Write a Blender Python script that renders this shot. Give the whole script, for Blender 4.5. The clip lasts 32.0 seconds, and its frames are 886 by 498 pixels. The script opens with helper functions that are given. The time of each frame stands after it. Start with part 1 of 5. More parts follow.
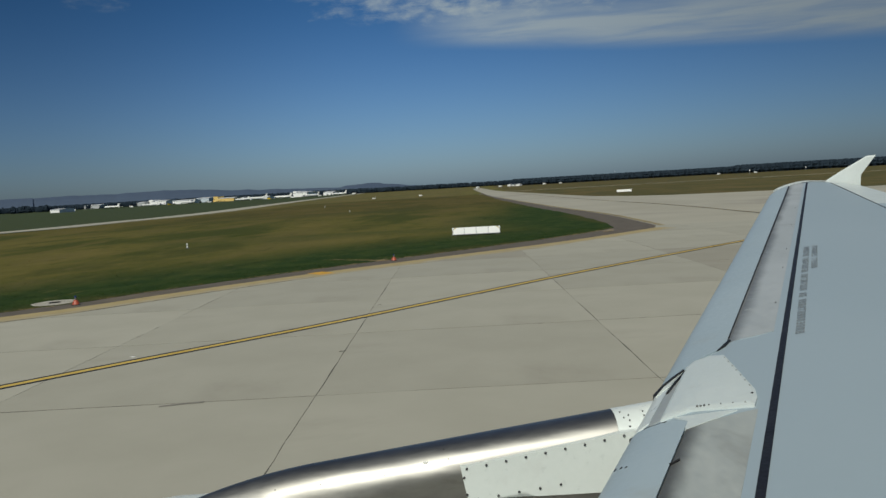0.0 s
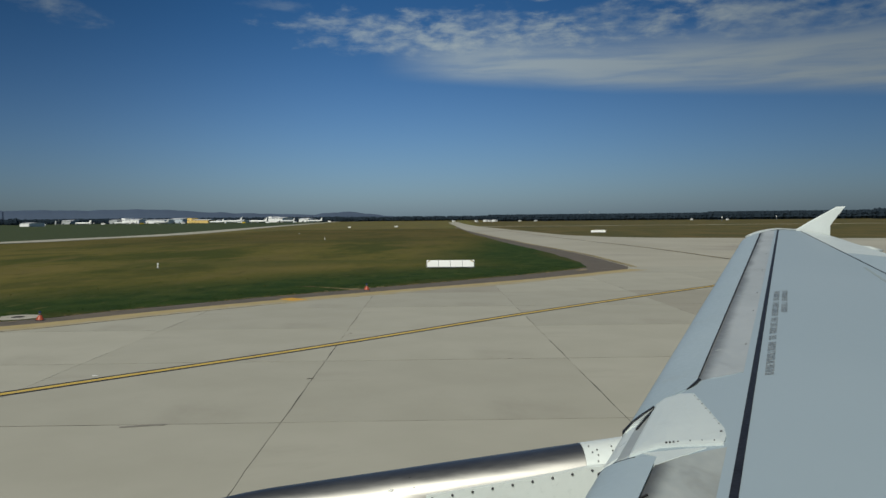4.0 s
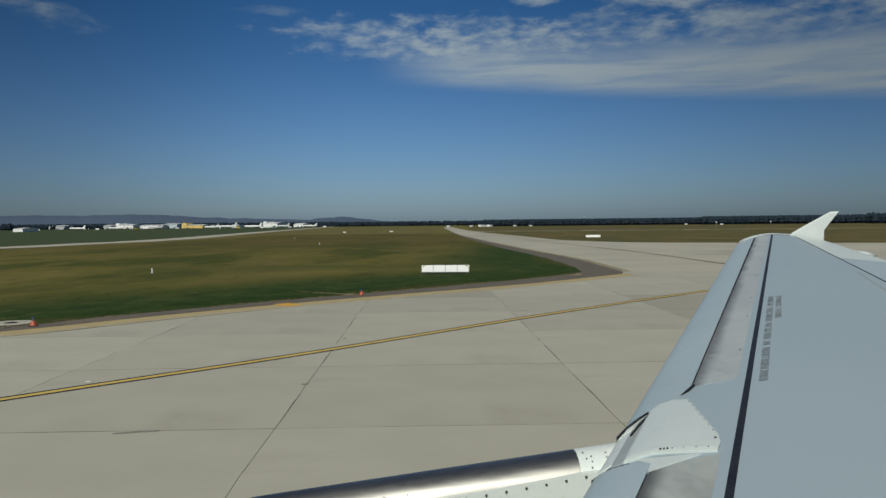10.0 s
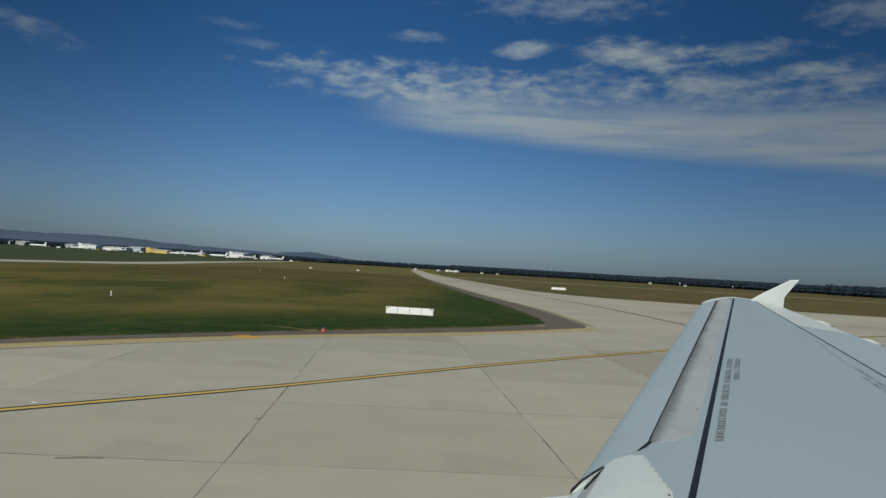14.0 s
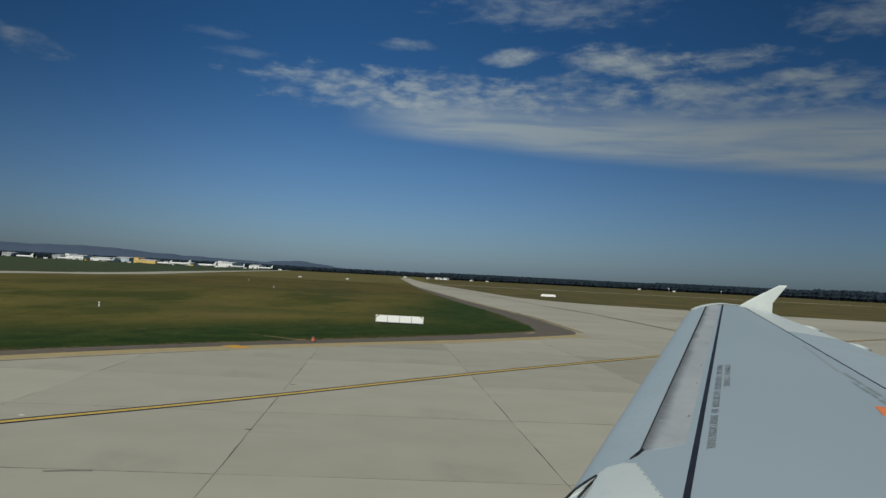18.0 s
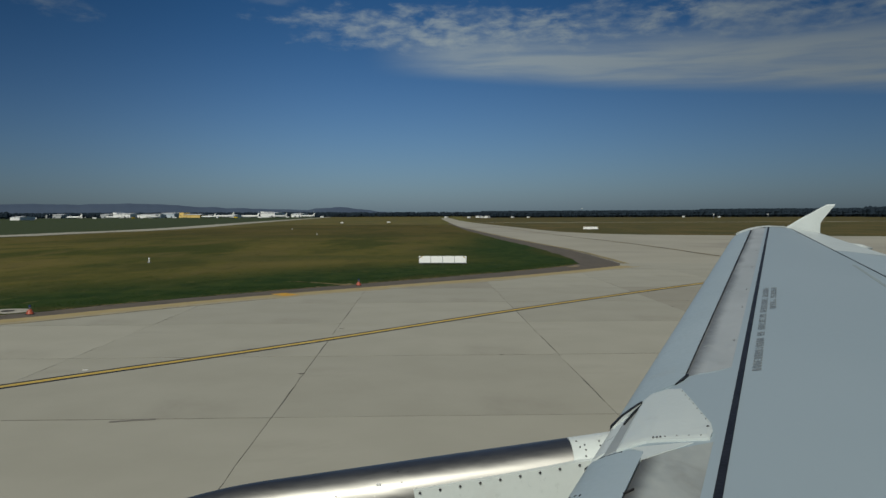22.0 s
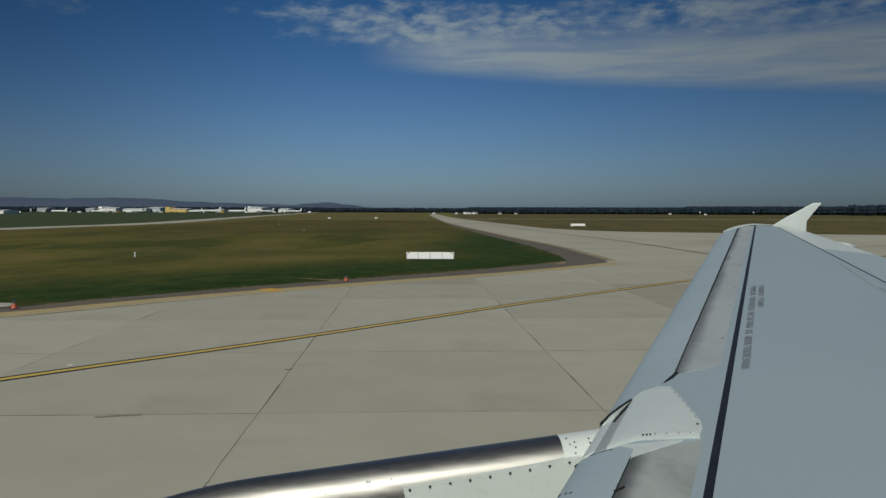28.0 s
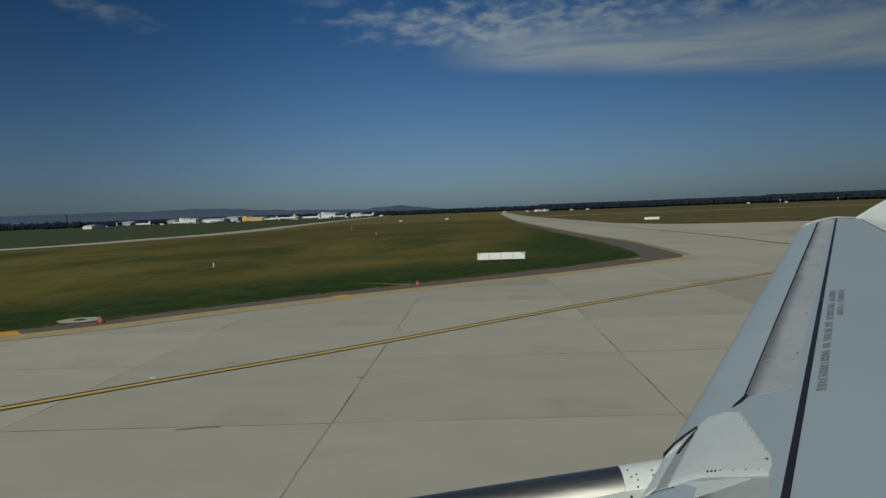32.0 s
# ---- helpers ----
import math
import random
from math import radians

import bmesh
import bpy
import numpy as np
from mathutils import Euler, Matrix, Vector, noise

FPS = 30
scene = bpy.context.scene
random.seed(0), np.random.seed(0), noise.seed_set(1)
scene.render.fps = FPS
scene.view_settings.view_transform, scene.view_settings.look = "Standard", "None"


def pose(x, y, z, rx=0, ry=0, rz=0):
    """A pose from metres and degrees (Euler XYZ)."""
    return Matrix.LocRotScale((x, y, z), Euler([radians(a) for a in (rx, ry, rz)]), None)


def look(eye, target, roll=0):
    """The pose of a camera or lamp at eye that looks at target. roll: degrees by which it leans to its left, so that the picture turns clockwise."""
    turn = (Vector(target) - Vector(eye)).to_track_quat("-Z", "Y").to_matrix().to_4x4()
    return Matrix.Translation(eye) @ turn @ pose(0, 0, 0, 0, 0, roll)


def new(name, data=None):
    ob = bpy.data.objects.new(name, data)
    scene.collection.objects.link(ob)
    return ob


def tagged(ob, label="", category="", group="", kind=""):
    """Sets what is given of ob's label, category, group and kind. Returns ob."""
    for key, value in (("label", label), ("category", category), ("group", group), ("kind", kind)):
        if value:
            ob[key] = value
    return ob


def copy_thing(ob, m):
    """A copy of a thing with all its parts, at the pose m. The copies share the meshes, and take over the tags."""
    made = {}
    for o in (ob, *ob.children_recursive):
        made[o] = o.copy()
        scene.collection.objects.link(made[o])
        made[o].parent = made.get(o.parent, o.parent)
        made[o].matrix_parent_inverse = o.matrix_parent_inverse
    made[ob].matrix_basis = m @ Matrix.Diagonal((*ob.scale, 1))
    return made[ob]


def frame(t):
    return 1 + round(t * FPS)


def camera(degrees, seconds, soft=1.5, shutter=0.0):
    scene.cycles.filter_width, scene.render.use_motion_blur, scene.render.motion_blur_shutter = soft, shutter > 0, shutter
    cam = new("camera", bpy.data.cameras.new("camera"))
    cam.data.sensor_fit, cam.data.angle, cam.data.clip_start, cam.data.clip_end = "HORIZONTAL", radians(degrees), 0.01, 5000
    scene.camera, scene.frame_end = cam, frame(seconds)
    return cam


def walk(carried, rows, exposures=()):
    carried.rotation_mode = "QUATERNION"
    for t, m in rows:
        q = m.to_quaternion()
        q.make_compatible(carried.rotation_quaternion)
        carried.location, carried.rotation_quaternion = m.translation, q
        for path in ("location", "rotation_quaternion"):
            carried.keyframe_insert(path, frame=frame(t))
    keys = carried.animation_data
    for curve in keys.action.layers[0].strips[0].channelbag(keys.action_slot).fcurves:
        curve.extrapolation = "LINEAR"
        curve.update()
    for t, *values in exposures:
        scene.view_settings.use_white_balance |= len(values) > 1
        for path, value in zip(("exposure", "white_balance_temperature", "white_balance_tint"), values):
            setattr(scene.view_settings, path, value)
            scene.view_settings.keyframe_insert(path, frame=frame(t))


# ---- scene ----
# ---- camera and its way: held at a window seat of the standing airliner ----
ROWS = [
    (0, 0.001, -0.023, 4.337, 85.80, 3.28, 1.97),
    (0.5, -0.003, -0.013, 4.323, 86.92, 3.08, 1.21),
    (1, 0.000, -0.002, 4.307, 85.03, 0.25, 1.29),
    (1.5, 0.012, 0.009, 4.287, 85.32, 1.41, 1.37),
    (2, -0.010, -0.018, 4.308, 86.07, 0.94, 1.06),
    (2.5, -0.001, -0.013, 4.312, 86.64, 1.66, 0.94),
    (3, -0.002, -0.008, 4.316, 86.10, 1.38, 0.95),
    (3.5, -0.013, -0.013, 4.301, 87.50, 0.51, 0.29),
    (5.5, -0.001, -0.005, 4.313, 88.50, 0.83, 0.05),
    (6, 0.000, -0.012, 4.314, 88.38, 0.76, -0.02),
    (6.5, -0.001, -0.009, 4.313, 88.32, 0.76, -0.05),
    (7, -0.004, -0.008, 4.316, 88.17, 0.92, -0.06),
    (7.5, 0.002, -0.020, 4.316, 87.40, 2.23, 0.74),
    (8, 0.001, -0.006, 4.310, 87.90, 1.75, 0.57),
    (8.5, -0.004, -0.014, 4.317, 88.55, 1.24, 0.19),
    (9, -0.003, -0.014, 4.308, 88.55, 1.20, -0.02),
    (9.5, -0.003, -0.001, 4.307, 88.52, 0.67, -0.06),
    (10, -0.003, 0.002, 4.306, 88.43, 0.59, -0.10),
    (10.5, -0.002, -0.006, 4.307, 88.60, 0.37, -0.22),
    (11, -0.011, -0.009, 4.311, 88.74, 0.12, -0.31),
    (11.5, -0.010, -0.010, 4.305, 89.22, -0.28, -0.63),
    (12, -0.002, 0.001, 4.295, 89.58, -0.82, -0.89),
    (12.5, -0.016, 0.014, 4.297, 89.55, -1.69, -1.17),
    (13, -0.008, 0.003, 4.299, 90.15, -1.99, -1.57),
    (13.5, -0.012, -0.002, 4.292, 90.94, -2.99, -2.00),
    (14, -0.004, 0.015, 4.287, 91.60, -3.38, -2.45),
    (14.5, 0.000, 0.006, 4.290, 91.70, -3.22, -2.65),
    (16.5, -0.014, -0.005, 4.296, 92.45, -3.16, -3.05),
    (17, -0.013, -0.001, 4.292, 92.84, -3.33, -3.22),
    (17.5, -0.008, 0.014, 4.285, 93.58, -3.67, -3.69),
    (18, -0.017, 0.002, 4.300, 92.19, -2.91, -3.19),
    (18.5, -0.009, 0.010, 4.299, 89.68, -1.05, -1.46),
    (19, -0.006, -0.014, 4.297, 87.22, -1.21, -1.65),
    (19.5, 0.004, -0.024, 4.313, 85.72, -0.80, -1.05),
    (20, -0.002, -0.016, 4.306, 85.84, -0.32, 0.01),
    (20.5, 0.008, -0.013, 4.297, 85.74, 0.31, 0.31),
    (21, 0.001, -0.007, 4.291, 86.54, 0.32, 0.08),
    (21.5, 0.002, -0.006, 4.297, 87.29, 0.22, -0.11),
    (22, 0.006, -0.009, 4.295, 87.79, 0.25, -0.27),
    (22.5, -0.005, -0.002, 4.297, 88.09, -0.01, -0.52),
    (23, 0.000, 0.006, 4.296, 88.68, -0.03, -0.72),
    (23.5, -0.009, 0.004, 4.297, 89.07, -0.60, -0.87),
    (24, -0.011, -0.013, 4.300, 89.53, -0.32, -0.93),
    (24.5, -0.009, 0.006, 4.300, 89.35, -0.58, -1.04),
    (25, -0.005, 0.009, 4.293, 89.53, -0.77, -1.09),
    (25.5, 0.007, 0.006, 4.292, 89.69, -0.54, -0.96),
    (26, 0.005, -0.002, 4.290, 89.08, -0.65, -0.81),
    (26.5, -0.005, 0.004, 4.300, 87.51, -0.90, -0.61),
    (28.5, -0.012, -0.002, 4.296, 87.50, 0.22, -1.09),
    (29, -0.002, -0.006, 4.290, 87.13, 0.74, -0.56),
    (29.5, -0.004, 0.005, 4.298, 86.80, -0.06, -0.54),
    (30, 0.006, -0.002, 4.296, 86.41, 0.48, -0.08),
    (30.5, 0.000, -0.006, 4.295, 87.15, 0.49, -0.14),
    (31, -0.013, -0.009, 4.309, 85.42, -1.01, -0.73),
    (31.5, 0.004, -0.008, 4.312, 85.40, 1.92, 1.44),
    (32, 0.112, 0.134, 4.428, 87.57, 2.18, 3.89),
]
cam = camera(57.8, 32.0, soft=1.5)
TILT = pose(0, 0, 4.3, -0.25, 0, 0) @ pose(0, 0, -4.3)          # the airliner leans a little on its legs
walk(cam, [(t, TILT @ pose(x, y, z, rx, ry, rz)) for t, x, y, z, rx, ry, rz in ROWS],
     exposures=[(0.0, 0.04, 6560, 3), (5.0, 0.06, 6560, 3), (9.0, 0.08, 6560, 3), (14.0, 0.05, 6560, 3), (17.0, 0.02, 6560, 3),
                (20.0, -0.22, 6560, 3), (28.0, -0.25, 6560, 3), (31.0, -0.29, 6560, 3), (32.0, -0.40, 6560, 3)])

# ---- world and sun ----
SUN_AZ, SUN_EL = 197.0, 47.0        # degrees clockwise from the y axis, and above the horizon
EYE = 4.3


class Net:
    """Short forms for wiring shader nodes."""

    def __init__(self, tree):
        self.tree = tree
        tree.nodes.clear()

    def add(self, kind):
        return self.tree.nodes.new(kind)

    def link(self, a, b):
        self.tree.links.new(a, b)

    def put(self, value, slot):
        if hasattr(value, "is_linked"):
            self.link(value, slot)
        else:
            slot.default_value = value

    def math(self, op, a, b=0.0, c=0.0):
        n = self.add("ShaderNodeMath")
        n.operation = op
        for i, v in enumerate((a, b, c)):
            self.put(v, n.inputs[i])
        return n.outputs[0]

    def span(self, v, a, b, lo=0.0, hi=1.0, smooth=True):
        n = self.add("ShaderNodeMapRange")
        n.interpolation_type = "SMOOTHSTEP" if smooth else "LINEAR"
        for i, x in enumerate((v, a, b, lo, hi)):
            self.put(x, n.inputs[i])
        return n.outputs[0]

    def mix(self, fac, a, b):
        n = self.add("ShaderNodeMix")
        n.data_type = "RGBA"
        self.put(fac, n.inputs[0])
        for v, i in ((a, 6), (b, 7)):
            if isinstance(v, tuple) and len(v) == 3:
                v = (*v, 1.0)
            self.put(v, n.inputs[i])
        return n.outputs[2]

    def noise(self, vec, scale, detail=4.0, rough=0.55, warp=0.0):
        n = self.add("ShaderNodeTexNoise")
        self.link(vec, n.inputs["Vector"])
        n.inputs["Scale"].default_value = scale
        n.inputs["Detail"].default_value = detail
        n.inputs["Roughness"].default_value = rough
        n.inputs["Distortion"].default_value = warp
        return n.outputs["Fac"]

    def stretch(self, vec, x, y, z, turn=0.0):
        n = self.add("ShaderNodeMapping")
        self.link(vec, n.inputs["Vector"])
        n.inputs["Scale"].default_value = (x, y, z)
        n.inputs["Rotation"].default_value = (0, 0, radians(turn))
        return n.outputs[0]


world = bpy.data.worlds.new("sky")
scene.world = world
world.use_nodes = True
k = Net(world.node_tree)
sky = k.add("ShaderNodeTexSky")
sky.sky_type, sky.sun_disc = "NISHITA", False
sky.sun_elevation, sky.sun_rotation = radians(SUN_EL), radians(SUN_AZ)
sky.air_density, sky.dust_density, sky.ozone_density = 1.0, 0.8, 2.0
way = k.add("ShaderNodeTexCoord").outputs["Generated"]
sep = k.add("ShaderNodeSeparateXYZ")
k.link(way, sep.inputs[0])
dx, dy, dz = sep.outputs
az = k.math("MULTIPLY", k.math("ARCTAN2", dx, dy), 57.2958)
el = k.math("MULTIPLY", k.math("ARCSINE", dz), 57.2958)
high = k.math("MAXIMUM", dz, 0.03)
flat = k.add("ShaderNodeCombineXYZ")
k.link(k.math("DIVIDE", dx, high), flat.inputs[0])
k.link(k.math("DIVIDE", dy, high), flat.inputs[1])
sheet = flat.outputs[0]


def grain(sx, sy, detail=5.0, rough=0.55, warp=0.2):
    n = k.add("ShaderNodeCombineXYZ")
    k.link(k.math("MULTIPLY", az, sx), n.inputs[0])
    k.link(k.math("MULTIPLY", el, sy), n.inputs[1])
    return k.noise(n.outputs[0], 1.0, detail, rough, warp)


streaks = grain(0.10, 1.1, warp=0.4)
puffs = grain(0.50, 1.30, 6.0, 0.6)
heaps = grain(0.34, 0.95, 6.0, 0.62)


def either(a, b):
    """Two veils of cloud over one another."""
    return k.math("SUBTRACT", 1.0, k.math("MULTIPLY", k.math("SUBTRACT", 1.0, a), k.math("SUBTRACT", 1.0, b)))


def puff(a0, e0, ra, re, lean, ragged, most, tone):
    """An uneven cloud round one place of the sky, in degrees, leaning with its long side."""
    c, n = math.cos(radians(lean)), math.sin(radians(lean))
    da, de = k.math("SUBTRACT", az, a0), k.math("SUBTRACT", el, e0)
    u = k.math("ADD", k.math("MULTIPLY", da, c / ra), k.math("MULTIPLY", de, n / ra))
    v = k.math("ADD", k.math("MULTIPLY", da, -n / re), k.math("MULTIPLY", de, c / re))
    d = k.math("ADD", k.math("MULTIPLY", u, u), k.math("MULTIPLY", v, v))
    d = k.math("ADD", d, k.math("MULTIPLY", k.math("SUBTRACT", tone, 0.5), -ragged))
    return k.span(d, 1.3, -1.3, 0.0, most)


low = k.math("ADD", k.math("MULTIPLY", az, -0.072), k.math("ADD", 9.35, k.math("MULTIPLY", k.noise(sheet, 0.5, 3.0), 0.5)))
above = k.math("SUBTRACT", el, low)                                   # the long bank's lower edge sinks to the side
thick = k.span(az, -4.0, 30.0, 2.6, 4.4, smooth=False)
body = k.math("MULTIPLY", k.span(above, -0.35, 0.95), k.span(k.math("SUBTRACT", above, thick), 1.0, -1.6))
body = k.math("MULTIPLY", body, k.span(az, -5.5, 3.5))
body = k.math("MULTIPLY", body, k.span(streaks, 0.28, 0.62, 0.46, 0.84))
cloud = k.math("MULTIPLY", k.span(grain(0.08, 0.21, 5.0, 0.6), 0.62, 0.78), k.span(el, 17.0, 24.0, 0.0, 0.35))
cloud = either(cloud, body)
for row in ((-3.4, 12.75, 8.0, 1.5, -4, 5.0, 0.72), (3.0, 12.9, 7.5, 1.6, -3, 4.5, 0.72), (11.0, 13.0, 7.0, 1.3, 0, 5.0, 0.60), (22.0, 12.8, 9.0, 1.3, -2, 5.0, 0.58)):
    cloud = either(cloud, puff(*row, puffs))
for row in ((7.7, 15.6, 3.2, 0.62, 5, 4.5, 0.95), (15.3, 15.2, 5.4, 1.25, -3, 5.0, 1.0), (22.5, 15.4, 4.4, 0.75, 2, 5.0, 0.85), (19.6, 13.5, 2.6, 0.7, 0, 4.5, 0.8),
            (26.0, 14.0, 3.6, 0.6, 4, 5.0, 0.7), (30.2, 13.7, 5.0, 1.1, 0, 5.0, 0.7), (-25.8, 13.4, 3.2, 0.8, -12, 5.0, 0.55), (-12.0, 14.6, 2.4, 0.4, 0, 5.0, 0.26),
            (-13.5, 15.6, 2.0, 0.45, 0, 5.0, 0.26), (-0.5, 16.0, 2.2, 0.4, 0, 5.0, 0.45), (33.0, 17.5, 7.0, 1.4, 0, 5.0, 0.6), (10.0, 18.6, 8.0, 1.2, 0, 5.0, 0.5)):
    cloud = either(cloud, puff(*row, heaps))
blue = k.add("ShaderNodeMix")
blue.data_type, blue.blend_type = "RGBA", "MULTIPLY"
blue.inputs[0].default_value = 1.0
k.link(sky.outputs[0], blue.inputs[6])
filt = k.mix(k.span(el, -1.0, 17.0), (0.410, 0.542, 0.82), (0.138, 0.318, 0.54))
k.link(k.mix(k.span(el, 18.0, 60.0), filt, (0.20, 0.30, 0.42)), blue.inputs[7])
back = k.add("ShaderNodeBackground")
side_dim = k.math("MULTIPLY", k.span(az, -6.0, 33.0, 1.16, 0.70), k.span(az, -32.0, -6.0, 0.66, 1.0))   # sky and cloud colour scaled down to both sides of azimuth -6
deep = k.add("ShaderNodeVectorMath")
deep.operation = "SCALE"
k.link(k.mix(cloud, blue.outputs[2], (3.75, 4.3, 4.75)), deep.inputs[0])
k.link(side_dim, deep.inputs["Scale"])
k.link(deep.outputs[0], back.inputs[0])
back.inputs[1].default_value = 0.075
out = k.add("ShaderNodeOutputWorld")
k.link(back.outputs[0], out.inputs[0])

sun_data = bpy.data.lights.new("sun", "SUN")
sun_data.energy, sun_data.angle, sun_data.color = 3.2, radians(0.53), (1.0, 0.95, 0.86)
sun = new("sun", sun_data)
a, e = radians(SUN_AZ), radians(SUN_EL)
sun.matrix_world = look((60 * math.sin(a) * math.cos(e), 60 * math.cos(a) * math.cos(e), 60 * math.sin(e)), (0, 0, 0))


# ---- materials ----
def surface(name, c1, c2, scale=3.0, rough=0.6, metal=0.0, bump=0.0, grain=60.0, stain=None, stain_scale=0.6,
            stain_span=(0.55, 0.7), each=0.0, axes=(1, 1, 1), coat=0.0, even=False, sheen=0.5, soot_shade=None, dents=0.0):
    """A painted, mineral or metal surface: two tones, fine grain, stains, relief; each: change from piece to piece."""
    m = bpy.data.materials.new(name)
    m.use_nodes = True
    k = Net(m.node_tree)
    p = k.stretch(k.add("ShaderNodeTexCoord").outputs["Object"], *axes)
    big = k.noise(p, scale, 5.0)
    fine = k.noise(p, grain, 3.0)
    col = k.mix(k.span(k.math("ADD", k.math("MULTIPLY", big, 0.7), k.math("MULTIPLY", fine, 0.3)), 0.36, 0.64), c1, c2)
    if stain:
        col = k.mix(k.math("MULTIPLY", k.span(k.noise(p, stain_scale, 6.0, 0.65, 0.6), *stain_span), 0.8), col, stain)
    if soot_shade:                                      # dirt and painted slat shadow behind a gap along a swept line: colour, gap, reach
        c, gap, reach = soot_shade
        sp = k.add("ShaderNodeSeparateXYZ")
        k.link(k.add("ShaderNodeTexCoord").outputs["Object"], sp.inputs[0])
        back_ = k.math("SUBTRACT", sp.outputs[0], k.math("ADD", k.math("MULTIPLY", sp.outputs[1], 0.4875), -0.8495 + gap))
        patchy = k.noise(k.stretch(p, 1.0, 1.0, 1.0), 1.7, 5.0, 0.6)
        back_ = k.math("ADD", back_, k.math("MULTIPLY", k.math("SUBTRACT", patchy, 0.5), reach * 1.6))
        col = k.mix(k.span(back_, reach, 0.0, 0.0, 0.88), col, c)
    if each:
        info = k.add("ShaderNodeObjectInfo")
        hsv = k.add("ShaderNodeHueSaturation")
        k.link(k.span(info.outputs["Random"], 0, 1, 1 - each, 1 + each, smooth=False), hsv.inputs["Value"])
        k.link(col, hsv.inputs["Color"])
        col = hsv.outputs[0]
    b = k.add("ShaderNodeBsdfPrincipled")
    k.link(col, b.inputs["Base Color"])
    wear = 0.015 if even else 0.08
    k.link(k.span(fine, 0.3, 0.7, max(rough - wear, 0.02), min(rough + wear, 1.0)), b.inputs["Roughness"])
    b.inputs["Metallic"].default_value = metal
    b.inputs["Specular IOR Level"].default_value = sheen
    b.inputs["Coat Weight"].default_value = coat
    if dents:                                     # shallow hollows of worn sheet metal
        n = k.add("ShaderNodeBump")
        n.inputs["Strength"].default_value = dents
        n.inputs["Distance"].default_value = 0.02
        k.link(k.noise(k.stretch(p, 1.0, 1.6, 1.6), 4.5, 2.0), n.inputs["Height"])
        k.link(n.outputs[0], b.inputs["Normal"])
    if bump:
        n = k.add("ShaderNodeBump")
        n.inputs["Strength"].default_value = bump
        n.inputs["Distance"].default_value = 0.02
        k.link(k.math("ADD", fine, big), n.inputs["Height"])
        k.link(n.outputs[0], b.inputs["Normal"])
    o = k.add("ShaderNodeOutputMaterial")
    k.link(b.outputs[0], o.inputs[0])
    return m


